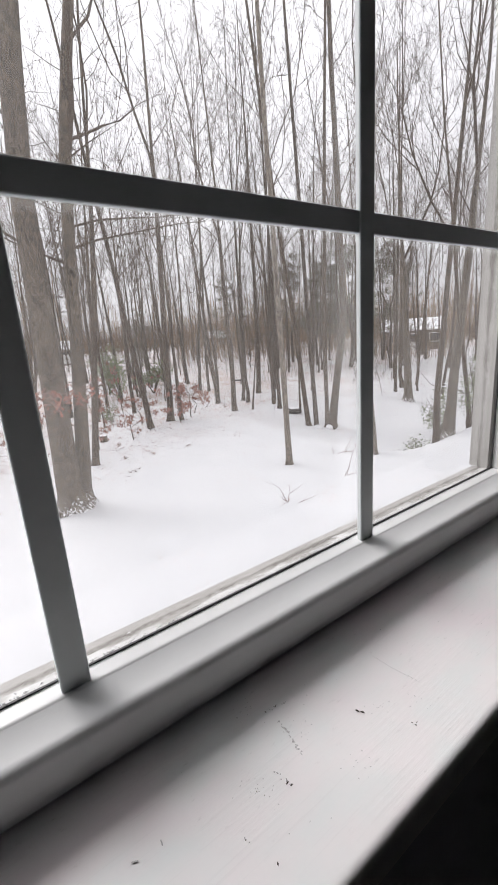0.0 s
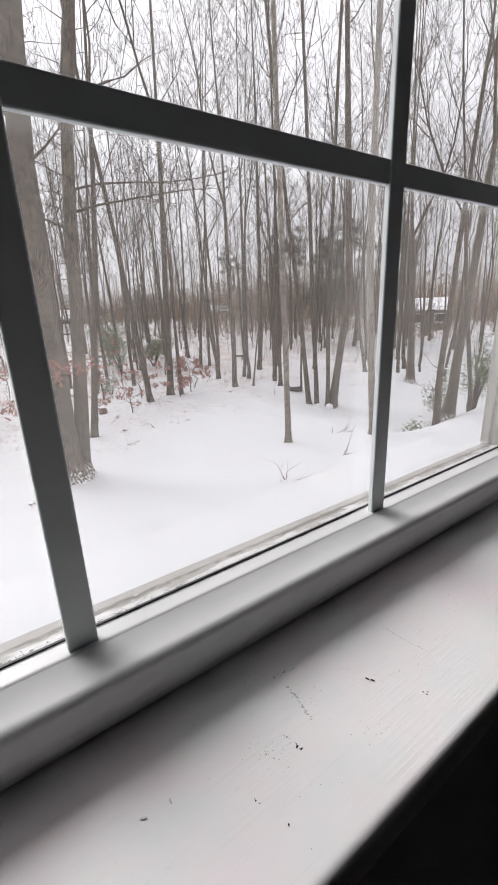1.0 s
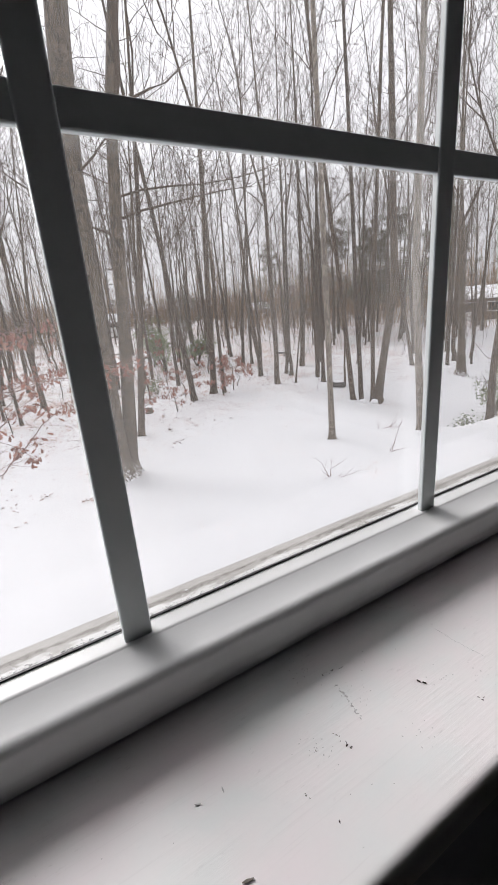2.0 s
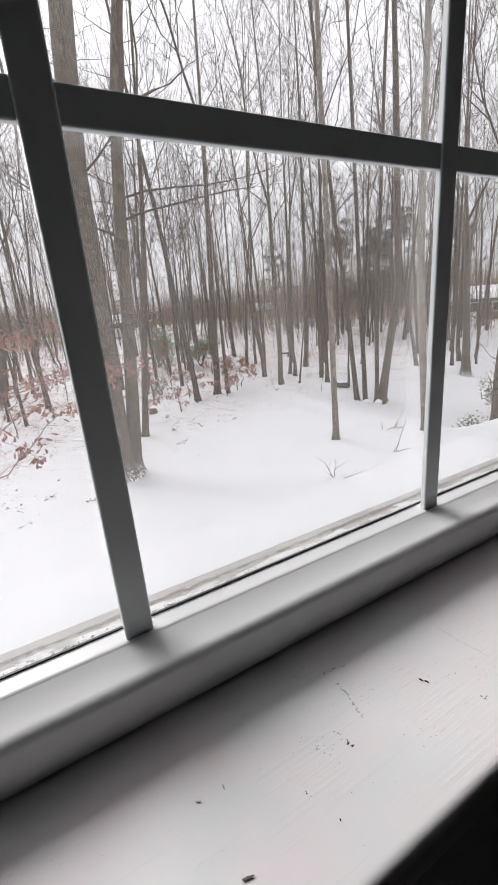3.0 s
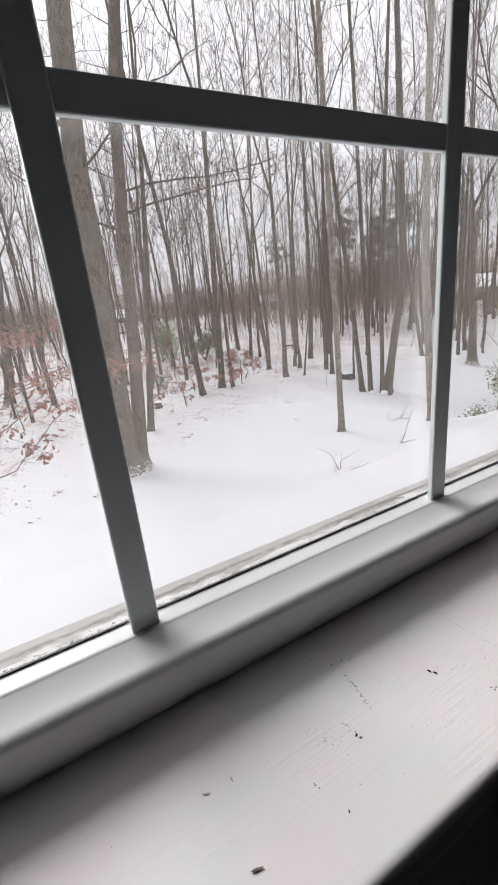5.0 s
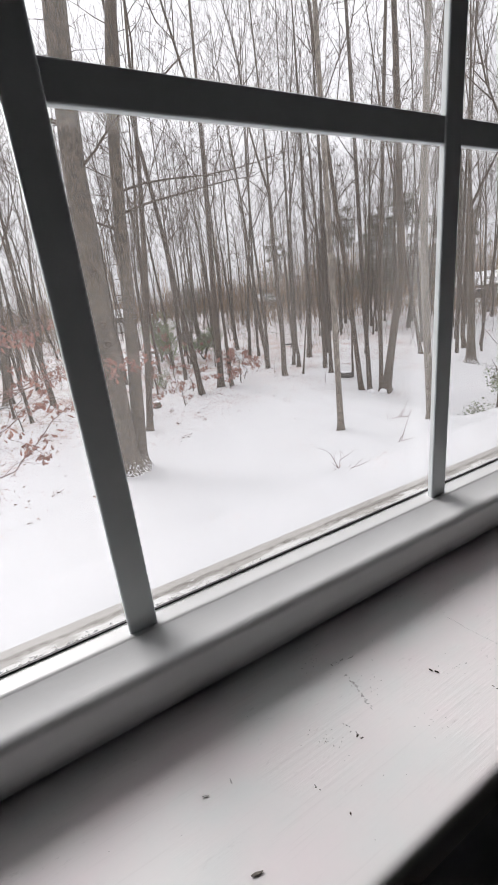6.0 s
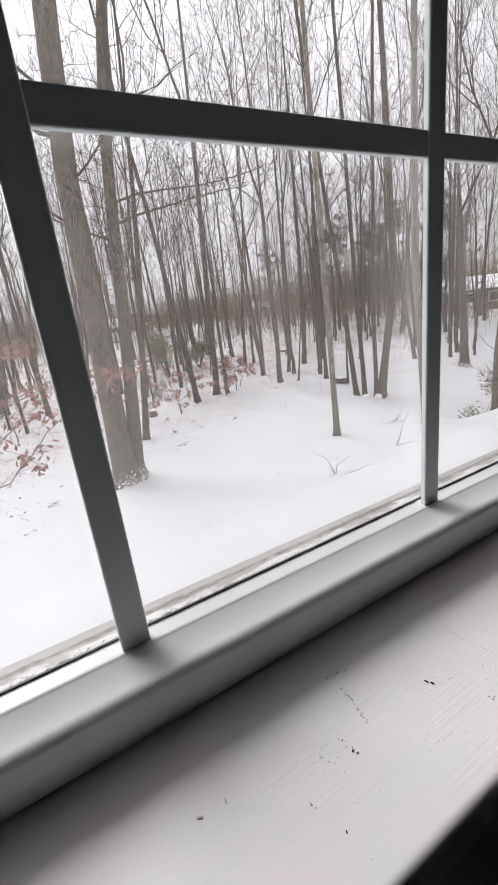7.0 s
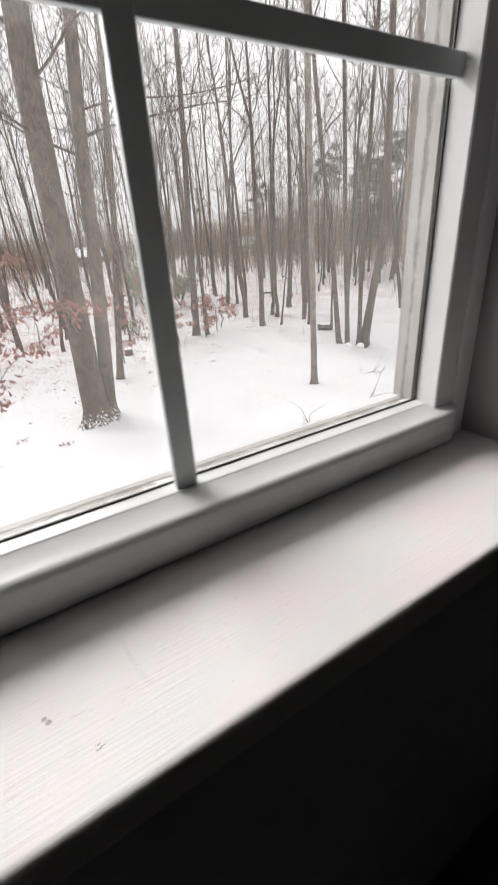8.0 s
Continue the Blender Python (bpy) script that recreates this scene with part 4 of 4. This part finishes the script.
for k, (x, y, h, lv) in enumerate([(8.75, 16.5, 1.6, 420), (9.3, 17.2, 1.3, 300), (7.9, 15.9, 1.1, 200), (5.3, 14.6, 1.1, 110), (3.9, 14.2, 1.3, 140), (6.6, 17.0, 1.5, 160), (6.35, 15.5, 1.2, 60), (4.9, 18.2, 2.4, 110), (3.0, 16.5, 2.0, 90), (1.2, 18.5, 2.4, 150), (-0.2, 16.2, 1.7, 100), (5.9, 19.6, 2.0, 80), (7.2, 20.8, 2.4, 70), (-1.4, 15.0, 2.2, 120), (10.6, 22.5, 1.8, 60), (2.2, 22.0, 2.8, 130)]):
    g = random.Random(60 + k)
    b = [(h * g.uniform(0.3, 0.95), g.uniform(0, 6.28), g.uniform(0.0, 0.6), h * g.uniform(0.4, 0.7)) for _ in range(7)]
    plant(young_oak(70 + k, h, 0.022, b, int(lv * 1.4), "oak sapling with a few brown dead leaves in the snow", 0.105, 10), x, y)


def holly(seed, height, width, leaves, label, leaf=0.072):
    """An evergreen holly: a crooked stem, many small dark leaves, snow lying on the outer shoots."""
    rng = random.Random(seed)
    bush = tagged(new("holly_bush"), label, "bush", "evergreen bushes")
    wood, tips = Wood(), []
    for c in range(5):
        a = rng.uniform(0, 6.28)
        wood.limb(rng, Vector((0, 0, -0.05)), Vector((0.5 * math.cos(a) * width / height, 0.5 * math.sin(a) * width / height, 1)).normalized(), height * rng.uniform(0.7, 1.0), 0.02 * height, 2, 0.8, 0.1, 0.004, tips)
    raw("stems", wood.v, wood.f, TWIG, bush)
    v, f = [], []
    snow = Wood()
    for k in range(leaves):
        p, d = tips[rng.randrange(len(tips))]
        q = p * rng.uniform(0.45, 1.0) ** 0.7 + Vector((rng.gauss(0, 0.11), rng.gauss(0, 0.11), rng.gauss(0, 0.09)))
        q.z = max(q.z, 0.03)
        add_leaf(v, f, rng, q, Vector((rng.gauss(0, 1), rng.gauss(0, 1), rng.gauss(0.1, 0.5))), leaf * rng.uniform(0.75, 1.25), False)
    raw("leaves", v, f, HOLLY, bush, False)
    for p, d in tips[:: 2]:
        q = p + Vector((rng.gauss(0, 0.06), rng.gauss(0, 0.06), 0.05))
        w0 = rng.uniform(0.03, 0.075)
        snow.tube([q + Vector((0, 0, -0.012)), q, q + Vector((0, 0, 0.018)), q + Vector((0, 0, 0.026))], [0.3 * w0, w0, 0.75 * w0, 0.05 * w0], 6)
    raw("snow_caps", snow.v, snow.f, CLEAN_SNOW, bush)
    return bush


plant(holly(91, 3.0, 1.7, 2200, "tall dark green holly bush with snow on its leaves"), 15.6, 7.35)
plant(holly(92, 2.2, 0.5, 900, "dark green holly bush with snow on its leaves"), 14.25, 7.9)
plant(holly(93, 0.50, 1.6, 260, "low holly bush half buried in snow"), 11.95, 7.45)
plant(holly(94, 3.3, 2.6, 3200, "dark green holly bush among the trunks", 0.12), 8.6, 24.8)
plant(holly(95, 2.6, 2.2, 2400, "dark green holly bush among the trunks", 0.12), 11.2, 26.0)
plant(holly(96, 1.0, 1.1, 420, "low green holly bush beside the oaks"), 6.0, 19.0)


def pine(seed, height, label):
    """A thin woodland pine: whorls of level boughs with hanging needle tufts."""
    rng = random.Random(seed)
    tree = tagged(new("pine_tree"), label, "tree", "evergreen trees")
    wood = Wood()
    pts = [Vector((rng.gauss(0, 0.04) * i, rng.gauss(0, 0.04) * i, height * i / 8 - (0.2 if i == 0 else 0))) for i in range(9)]
    wood.tube(pts, [0.13 * (1 - 0.9 * i / 8) for i in range(9)], 7)
    raw("trunk", wood.v, wood.f, GREY, tree)
    limbs, tips = Wood(), []
    for c in range(34):
        h = height * rng.uniform(0.28, 0.97)
        i = min(7, int(h / height * 8))
        a, ln = rng.uniform(0, 6.28), (height - h) * 0.30 + 0.5
        limbs.limb(rng, pts[i].lerp(pts[i + 1], h / height * 8 - i), Vector((math.cos(a), math.sin(a), 0.12)), ln, 0.025, 2, 0.8, 0.05, 0.006, tips)
    raw("boughs", limbs.v, limbs.f, TWIG, tree)
    v, f = [], []
    for p, d in tips:
        for k in range(30):
            w2 = (d + Vector((rng.gauss(0, 0.7), rng.gauss(0, 0.7), rng.gauss(0, 0.5)))).normalized()
            q = p + Vector((rng.gauss(0, 0.10), rng.gauss(0, 0.10), rng.gauss(0, 0.07)))
            s = w2.cross(Vector((0, 0, 1))).normalized() * 0.022
            b = len(v)
            v.extend([tuple(q - s), tuple(q + s), tuple(q + w2 * rng.uniform(0.12, 0.22))])
            f.append((b, b + 1, b + 2))
    raw("needles", v, f, NEEDLE, tree, False)
    return tree


pine_a = plant(pine(51, 8.5, "dark green pine behind the bare trunks"), 25.0, 23.8)
for x, y, s in ((29.0, 20.5, 1.1), (23.5, 27.8, 1.0), (34.0, 25.0, 1.2), (30.5, 25.5, 1.15), (27.0, 29.8, 1.1), (32.0, 28.4, 1.25), (35.0, 12.5, 1.1), (22.0, 32.5, 0.95), (9.9, 25.6, 0.50), (12.4, 29.5, 0.6), (26.5, 26.2, 0.95), (28.5, 27.2, 1.05)):
    copy_thing(pine_a, pose(x, y, ground_z(x, y), 0, 0, x * 40) @ Matrix.Scale(s, 4))

# fallen leaves on the snow
lv, lf = [], []
rng = random.Random(8)
for k in range(32000):
    a, d = radians(rng.uniform(-13, 66)), 6.5 + 26 * rng.random() ** 0.8
    x, y = d * math.sin(a), d * math.cos(a)
    keep = 0.015 + 0.985 * smooth(9.8, 15, y + 0.42 * max(0, 6 - x) - 0.12 * x)
    keep *= 0.22 + 1.9 * max(0.0, noise.noise((x * 0.5, y * 0.5, 1.0)) + 0.3) * (0.4 + 1.6 * max(0.0, noise.noise((x * 2.1, y * 2.1, 4.0)) + 0.3))
    if y < 12:
        keep *= 0.85
    if rng.random() > keep:
        continue
    add_leaf(lv, lf, rng, Vector((x, y, ground_z(x, y) + rng.uniform(0.0, 0.02))), Vector((rng.gauss(0, 1), rng.gauss(0, 1), rng.uniform(-0.1, 0.35))), rng.uniform(0.03, 0.055) + 0.0026 * d * rng.random(), rng.random() < 0.4, rng.random() < 0.7)
# clods of leaves stuck together on the open snow
for x, y in ((3.85, 10.98), (4.58, 14.2), (4.15, 12.4), (0.9, 8.6), (6.3, 12.2), (0.2, 9.4)):
    for k in range(14):
        add_leaf(lv, lf, rng, Vector((x + rng.gauss(0, 0.07), y + rng.gauss(0, 0.05), ground_z(x, y) + rng.uniform(0.0, 0.05))), Vector((rng.gauss(0, 1), rng.gauss(0, 1), rng.uniform(-0.2, 0.6))), rng.uniform(0.05, 0.09), True)
tagged(raw("fallen_leaves", lv, lf, LITTER, None, False), "brown dead leaves scattered on the snow", "leaves", kind="stuff")


# ---- small things in the yard ----
def snow_lump(name, x, y, r, h, seed, label):
    rng = random.Random(seed)
    bm = bmesh.new()
    bmesh.ops.create_icosphere(bm, subdivisions=3, radius=1)
    for v in bm.verts:
        k = 1 + 0.22 * noise.noise(v.co * 1.7 + Vector((seed, 0, 0)))
        v.co = Vector((v.co.x * r * k, v.co.y * r * k, v.co.z * h * k))
    for q in bm.faces:
        q.smooth = True
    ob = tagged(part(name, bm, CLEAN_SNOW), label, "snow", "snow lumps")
    ob.location = (x, y, ground_z(x, y) + h * 0.25)
    return ob


for k, (x, y, r) in enumerate([(12.62, 12.44, 0.15), (13.08, 12.20, 0.16)]):
    snow_lump("snow_lump", x, y, r, r * 0.8, k + 3, "small lump of snow at the foot of a tree")


def fallen_log(x, y, length, r, turn, label, lift=0.0, snow=True, stub=True):
    """A lying piece of trunk with sawn ends, a stub of a branch and snow along its top."""
    rng = random.Random(int(x * 100))
    log = tagged(new("fallen_log"), label, "log", "logs in the snow")
    w = Wood()
    pts = [Vector((length * (i / 6 - 0.5), rng.gauss(0, 0.01), r + lift + rng.gauss(0, 0.008))) for i in range(7)]
    w.tube([pts[0]] + pts + [pts[-1]], [0.01] + [r * rng.uniform(0.92, 1.08) for _ in range(7)] + [0.01], 9)
    raw("log", w.v, w.f, DARK_LOG, log)
    if stub:
        s = Wood()
        s.limb(rng, pts[5], Vector((0.4, 0.1, 1)).normalized(), length * 0.5, r * 0.3, 1, 0.6, 0.1)
        raw("branch_stub", s.v, s.f, TWIG, log)
    if snow:
        c = Wood()
        top = [p + Vector((0, 0, r * 0.82)) for p in pts[1:6]]
        c.tube([top[0] - Vector((0.03, 0, 0))] + top + [top[-1] + Vector((0.03, 0, 0))], [0.005] + [r * 0.55] * 5 + [0.005], 7)
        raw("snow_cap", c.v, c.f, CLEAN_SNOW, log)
    log.matrix_basis = pose(x, y, ground_z(x, y) - 0.03, 0, 0, turn)
    return log


fallen_log(13.08, 14.41, 0.62, 0.14, -42, "short dark wet log lying in the snow")
fallen_log(16.6, 24.1, 0.75, 0.07, -35, "thin dark log with snow on top", 0.22, True, False)
tagged(bpy.data.objects["fallen_log.001"], "thin dark log resting on two short posts, snow on top")
for dx in (-0.25, 0.25):
    raw("post", *(lambda w: (w.tube([Vector((dx, 0, -0.1)), Vector((dx, 0, 0.24))], [0.05, 0.045], 7), (w.v, w.f))[1])(Wood()), DARK_LOG, bpy.data.objects["fallen_log.001"])


def stump(x, y, r, h):
    w = Wood()
    w.tube([Vector((0, 0, -0.1)), Vector((0, 0, 0.03)), Vector((0, 0, h)), Vector((0.0, 0, h)), ], [r * 1.3, r * 1.1, r, 0.01], 10)
    s = tagged(new("tree_stump"), "small grey tree stump with snow on top", "stump")
    raw("stump", w.v, w.f, GREY, s)
    c = Wood()
    c.tube([Vector((0, 0, h - 0.004)), Vector((0, 0, h + 0.03)), Vector((0, 0, h + 0.05))], [r * 0.95, r * 0.8, 0.01], 10)
    raw("snow_cap", c.v, c.f, CLEAN_SNOW, s)
    s.location = (x, y, ground_z(x, y))
    return s


stump(4.42, 15.3, 0.13, 0.22)


def bare_shrub(seed, x, y, stems, label, level=1):
    """A few bare reddish shoots sticking out of the snow."""
    rng = random.Random(seed)
    s = tagged(new("bare_shrub"), label, "shrub", "bare shrubs in the snow")
    for px, py, wx, wy, wz, ln in stems:
        w = Wood()
        w.limb(rng, Vector((px, py, -0.03)), Vector((wx, wy, wz)).normalized(), ln, 0.010, level, 0.75, 0.15, 0.004)
        raw("shoot", w.v, w.f, RED_TWIG, s)
    s.location = (x, y, ground_z(x, y))
    return s


bare_shrub(61, 5.44, 6.20, [(0.0, 0.0, -0.10, 0.06, 1.0, 0.70), (0.01, 0.0, 0.20, -0.10, 1.0, 0.58), (0.0, -0.01, -0.02, 0.02, 1.0, 0.30), (0.02, -0.01, 0.86, -0.50, 0.32, 0.66), (0.03, -0.02, 0.70, -0.52, 0.10, 0.26),
                           (0.0, -0.02, -0.62, 0.20, 0.16, 0.22), (-0.02, -0.05, 0.5, -0.75, 0.05, 0.2)], "bare reddish shoots poking out of the snow")
bare_shrub(64, 4.86, 6.46, [(0.0, 0.0, 0.80, -0.58, 0.16, 0.42), (0.05, -0.02, 0.72, -0.66, 0.30, 0.18)], "reddish twig lying on the snow", 0)
bare_shrub(62, 7.51, 6.44, [(0.0, 0.0, 0.10, -0.05, 1.0, 0.40), (0.04, -0.02, -0.04, 0.03, 1.0, 1.0), (0.0, 0.0, 0.86, -0.50, 0.05, 0.5), (0.28, -0.15, 0.5, 0.3, 0.15, 0.2)], "single thin upright twig beside a lying twig", 0)
bare_shrub(63, 9.2, 7.8, [(-0.3, 0.2, 0.8, -0.6, 0.04, 0.8), (-0.2, 0.1, 0.7, -0.4, 0.15, 0.4), (0.1, 0.0, 0.8, -0.5, 0.12, 0.35), (-0.1, 0.1, 0.5, -0.1, 0.5, 0.4), (0.2, -0.1, -0.6, 0.4, 0.3, 0.35), (-0.35, 0.25, 0.2, 0.1, 0.7, 0.3)], "fallen brush pile of thin twigs half under snow")


# knots on the thick oak, where boughs broke off
for k, (h, dx, r) in enumerate(((3.42, -0.03, 0.075), (3.02, 0.0, 0.085), (4.45, -0.02, 0.06))):
    bm = bmesh.new()
    for i in range(14):
        for j in range(7):
            a, b = 2 * math.pi * i / 14, 2 * math.pi * j / 7
            q = r * (1 + 0.12 * math.sin(3 * a + k)) + 0.032 * math.cos(b)
            bm.verts.new((q * math.cos(a), -0.035 + 0.028 * math.sin(b), q * 0.8 * math.sin(a)))
    bm.verts.ensure_lookup_table()
    for i in range(14):
        for j in range(7):
            i2, j2 = (i + 1) % 14, (j + 1) % 7
            bm.faces.new([bm.verts[m] for m in (i * 7 + j, i2 * 7 + j, i2 * 7 + j2, i * 7 + j2)]).smooth = True
    bmesh.ops.recalc_face_normals(bm, faces=bm.faces[:])
    kn = part("knot", bm, GREY, oak_a)
    kn.location = (0.0233 * h + dx - 0.045, -0.014 * h - 0.222, h)
    kn.rotation_euler = (0, 0, radians(-11))


# ---- houses far behind the trees ----
def far_house(length, depth, wall_h, rise, label, windows=3):
    house = tagged(new("house"), label, "house", "distant houses")
    hl, hd = length / 2, depth / 2
    part("wall", box(-hl, hl, -hd, hd, -0.3, wall_h), HOUSE_WALL, house)
    prof = [(-hd - 0.5, wall_h - 0.12), (0, wall_h + rise), (hd + 0.5, wall_h - 0.12), (hd + 0.5, wall_h - 0.3), (0, wall_h + rise - 0.2), (-hd - 0.5, wall_h - 0.3)]
    r = part("roof", moulding(prof, -hl - 0.5, hl + 0.5), HOUSE_WALL, house)
    snow = [(-hd - 0.52, wall_h - 0.10), (0, wall_h + rise + 0.02), (hd + 0.52, wall_h - 0.10), (hd + 0.50, wall_h + 0.04), (0, wall_h + rise + 0.17), (-hd - 0.50, wall_h + 0.04)]
    part("snow_cover", moulding(snow, -hl - 0.52, hl + 0.52), CLEAN_SNOW, r, "thick white snow on the roof")
    for k in range(windows):
        x = -hl + length * (k + 0.6) / windows
        wdw = part("window", box(x - 0.55, x + 0.55, -hd - 0.06, -hd - 0.004, 0.95, 2.05), TRIM_WHITE, house)
        part("glass", box(x - 0.46, x + 0.46, -hd - 0.075, -hd - 0.062, 1.04, 1.96), DARK_WINDOW, wdw)
    part("door", box(-0.45, 0.45, -hd - 0.05, -hd - 0.004, 0.0, 2.05), TRIM_WHITE, house)
    return house


h1 = far_house(6.5, 7.0, 2.5, 1.15, "low dark brown house with a snow-covered roof behind trees")
h1.matrix_basis = pose(50.3, 32.6, ground_z(50.3, 32.6), 0, 0, -56)
h2 = far_house(1.7, 3.0, 1.7, 0.7, "small dark shed with a snowy roof deep in the woods", 1)
h2.matrix_basis = pose(33.5, 54.0, ground_z(33.5, 54.0) - 0.2, 0, 0, -20)
copy_thing(h2, pose(12.6, 54.0, ground_z(12.6, 54.0) + 0.1, 0, 0, -8))


# ---- dirt on the sill and along the glass ----
def grain(v, f, rng, x, y, z, size, long=1.0, tall=1.0):
    """One crumb: a small uneven lump of six faces."""
    a, b = rng.uniform(0, 6.28), len(v)
    ca, sa = math.cos(a), math.sin(a)
    for px, py, pz in ((-1, 0, 0.25), (0, -0.6, 0.2), (1, 0, 0.3), (0, 0.6, 0.25), (0.1, 0, 0.9), (0, 0, 0.0)):
        px, py = px * size * long * rng.uniform(0.7, 1.2), py * size * rng.uniform(0.7, 1.2)
        v.append((x + px * ca - py * sa, y + px * sa + py * ca, z + pz * tall * size * rng.uniform(0.7, 1.1)))
    for i in range(4):
        j = (i + 1) % 4
        f.append((b + i, b + j, b + 4))
        f.append((b + j, b + i, b + 5))


rng = random.Random(17)
dv, df, pv, pf = [], [], [], []
# middle, half length along x and y, count and size of each group of dark crumbs
for cx, cy, dx, dy, count, size in ((0.0735, -0.0905, 0.0005, -0.0065, 11, 0.00055), (0.099, -0.0535, 0.007, -0.0015, 8, 0.0005), (0.041, -0.100, 0.0005, -0.003, 4, 0.0005),
                                    (0.155, -0.116, 0.0008, -0.002, 6, 0.0006), (0.060, -0.088, 0.0015, -0.002, 4, 0.0003), (0.059, -0.112, 0.0, 0.0, 1, 0.0006), (0.048, -0.117, 0.0, -0.001, 1, 0.0005)):
    for k in range(count):
        q = rng.uniform(-1, 1)
        grain(dv, df, rng, cx + dx * q + rng.gauss(0, 0.0007), cy + dy * q + rng.gauss(0, 0.0007), SILL_Z, size * rng.uniform(0.55, 1.4), rng.uniform(0.8, 1.8), 0.7)
for k in range(34):
    grain(dv, df, rng, rng.uniform(-0.12, 0.45), rng.uniform(-0.135, -0.045), SILL_Z, rng.uniform(0.00018, 0.00032), 1.2, 0.7)
grain(dv, df, rng, 0.2905, -0.0135, 0.7856, 0.0012, 1.3)
grain(dv, df, rng, 0.289, -0.0150, 0.7852, 0.0006, 1.3)
# pale flat smudges: a bent row, a curved scuff, loose groups
for k in range(22):
    q = k / 21
    grain(pv, pf, rng, 0.0935 - 0.0035 * q ** 2 + rng.gauss(0, 0.0005), -0.062 - 0.025 * q + rng.gauss(0, 0.0006), SILL_Z, rng.uniform(0.0005, 0.0010), 1.3, 0.12)
for k in range(40):
    q = k / 39
    grain(pv, pf, rng, 0.180 + 0.004 * q ** 2 + rng.gauss(0, 0.0002), -0.067 - 0.031 * q, SILL_Z, rng.uniform(0.0002, 0.0004), 1.6, 0.12)
for k in range(80):
    c = rng.choice(((0.100, -0.075), (0.109, -0.111), (0.060, -0.088), (0.082, -0.040), (0.150, -0.095), (0.170, -0.105)))
    grain(pv, pf, rng, c[0] + rng.gauss(0, 0.005), c[1] + rng.gauss(0, 0.005), SILL_Z, rng.uniform(0.0002, 0.0005), 1.4, 0.12)
tagged(raw("dark_crumbs", dv, df, DIRT, None, False), "tiny dark brown crumbs on the white sill", "dirt", kind="stuff")
tagged(raw("grey_crumbs", pv, pf, PALE_GRIT, None, False), "faint grey grit on the white sill", "dirt", kind="stuff")

for k, (x, y, turn) in enumerate(((0.1355, -0.0885, -78), (0.1372, -0.0912, -66))):
    w = Wood()
    w.tube([Vector((-0.0013, 0, 0.0003)), Vector((-0.0008, 0, 0.0005)), Vector((0.0007, 0.0001, 0.0005)), Vector((0.0013, 0, 0.0003))], [0.0001, 0.00045, 0.00045, 0.0001], 6)
    husk = tagged(raw("seed_husk", w.v, w.f, DIRT), "tiny dark seed husk on the sill", "seed", "seed husks")
    husk.matrix_basis = pose(x, y, SILL_Z, 0, 0, turn)


def flake(name, x, y, turn, length, width, mat, label, category, seed):
    """A thin curled scrap."""
    rng = random.Random(seed)
    v, f, n = [], [], 8
    for i in range(n + 1):
        s = i / n
        wd = width * math.sin(math.pi * min(0.97, s + 0.03)) ** 0.7 * rng.uniform(0.75, 1.1)
        lift = 0.0004 + 0.0010 * (s - 0.5) ** 2
        for q, dz in ((-1, 0.0003), (0, 0.0), (1, 0.0002)):
            for th in (0.0, 0.0002):
                v.append((length * (s - 0.5), q * wd / 2, lift + dz + th))
    for i in range(n):
        a, b = 6 * i, 6 * i + 6
        for p, q in ((0, 2), (2, 4)):
            f.append((a + p + 1, b + p + 1, b + q + 1, a + q + 1))
            f.append((a + p, a + q, b + q, b + p))
        f.append((a, b, b + 1, a + 1))
        f.append((a + 4, a + 5, b + 5, b + 4))
    ob = tagged(raw(name, v, f, mat), label, category)
    ob.matrix_basis = pose(x, y, SILL_Z - 0.0003, 0, 0, turn)
    return ob


flake("leaf_scrap", 0.002, -0.1125, -14, 0.0052, 0.0014, DRY_LEAF, "small dry grey-brown leaf scrap on the sill", "leaf", 3)
flake("paint_flake", 0.009, -0.0765, -95, 0.0030, 0.0008, PALE_GRIT, "small grey flake on the white sill", "flake", 4)
flake("paint_flake", -0.004, -0.0755, -25, 0.0030, 0.0007, PALE_GRIT, "small grey curl of paint on the sill", "flake", 5)

# ice crumbs and grit lying outside along the foot of the glass
iv, jf, kv, kf = [], [], [], []
for k in range(650):
    x = rng.uniform(GLASS_L, GLASS_R)
    thick = 0.5 + 0.9 * max(0.0, noise.noise((x * 14, 0.3, 0.2)) + 0.4)
    if rng.random() > thick * 0.7:
        continue
    y = 0.0168 + abs(rng.gauss(0, 0.0032))
    if noise.noise((x * 20, y * 90, 5.0)) > -0.05:
        grain(iv, jf, rng, x, y, 0.7891 - 0.1 * (y - 0.0165), rng.uniform(0.0006, 0.0014), 1.4, 0.7)
    else:
        grain(kv, kf, rng, x, y, 0.7891 - 0.1 * (y - 0.0165), rng.uniform(0.0003, 0.0008), 1.2, 0.6)
for k in range(900):
    x = rng.uniform(GLASS_L, GLASS_R)
    if noise.noise((x * 9, 0.7, 0.1)) < -0.25:
        continue
    y = rng.gauss(0.0265, 0.0012)
    grain(kv, kf, rng, x, y, 0.7890 - 0.09 * (y - 0.0165), rng.uniform(0.0002, 0.0005), 1.3)
for k in range(700):
    x = rng.uniform(GLASS_L, GLASS_R)
    y = 0.0164 + abs(rng.gauss(0, 0.0011))
    grain(iv, jf, rng, x, y, 0.7891 - 0.1 * (y - 0.0165), rng.uniform(0.0004, 0.0011), 1.2, 1.5)
tagged(raw("ice_crumbs", iv, jf, CLEAN_SNOW, None, False), "crusty white ice crumbs outside along the glass", "ice", kind="stuff")
tagged(raw("sill_grit", kv, kf, DIRT, None, False), "dark grit outside along the foot of the glass", "dirt", kind="stuff")
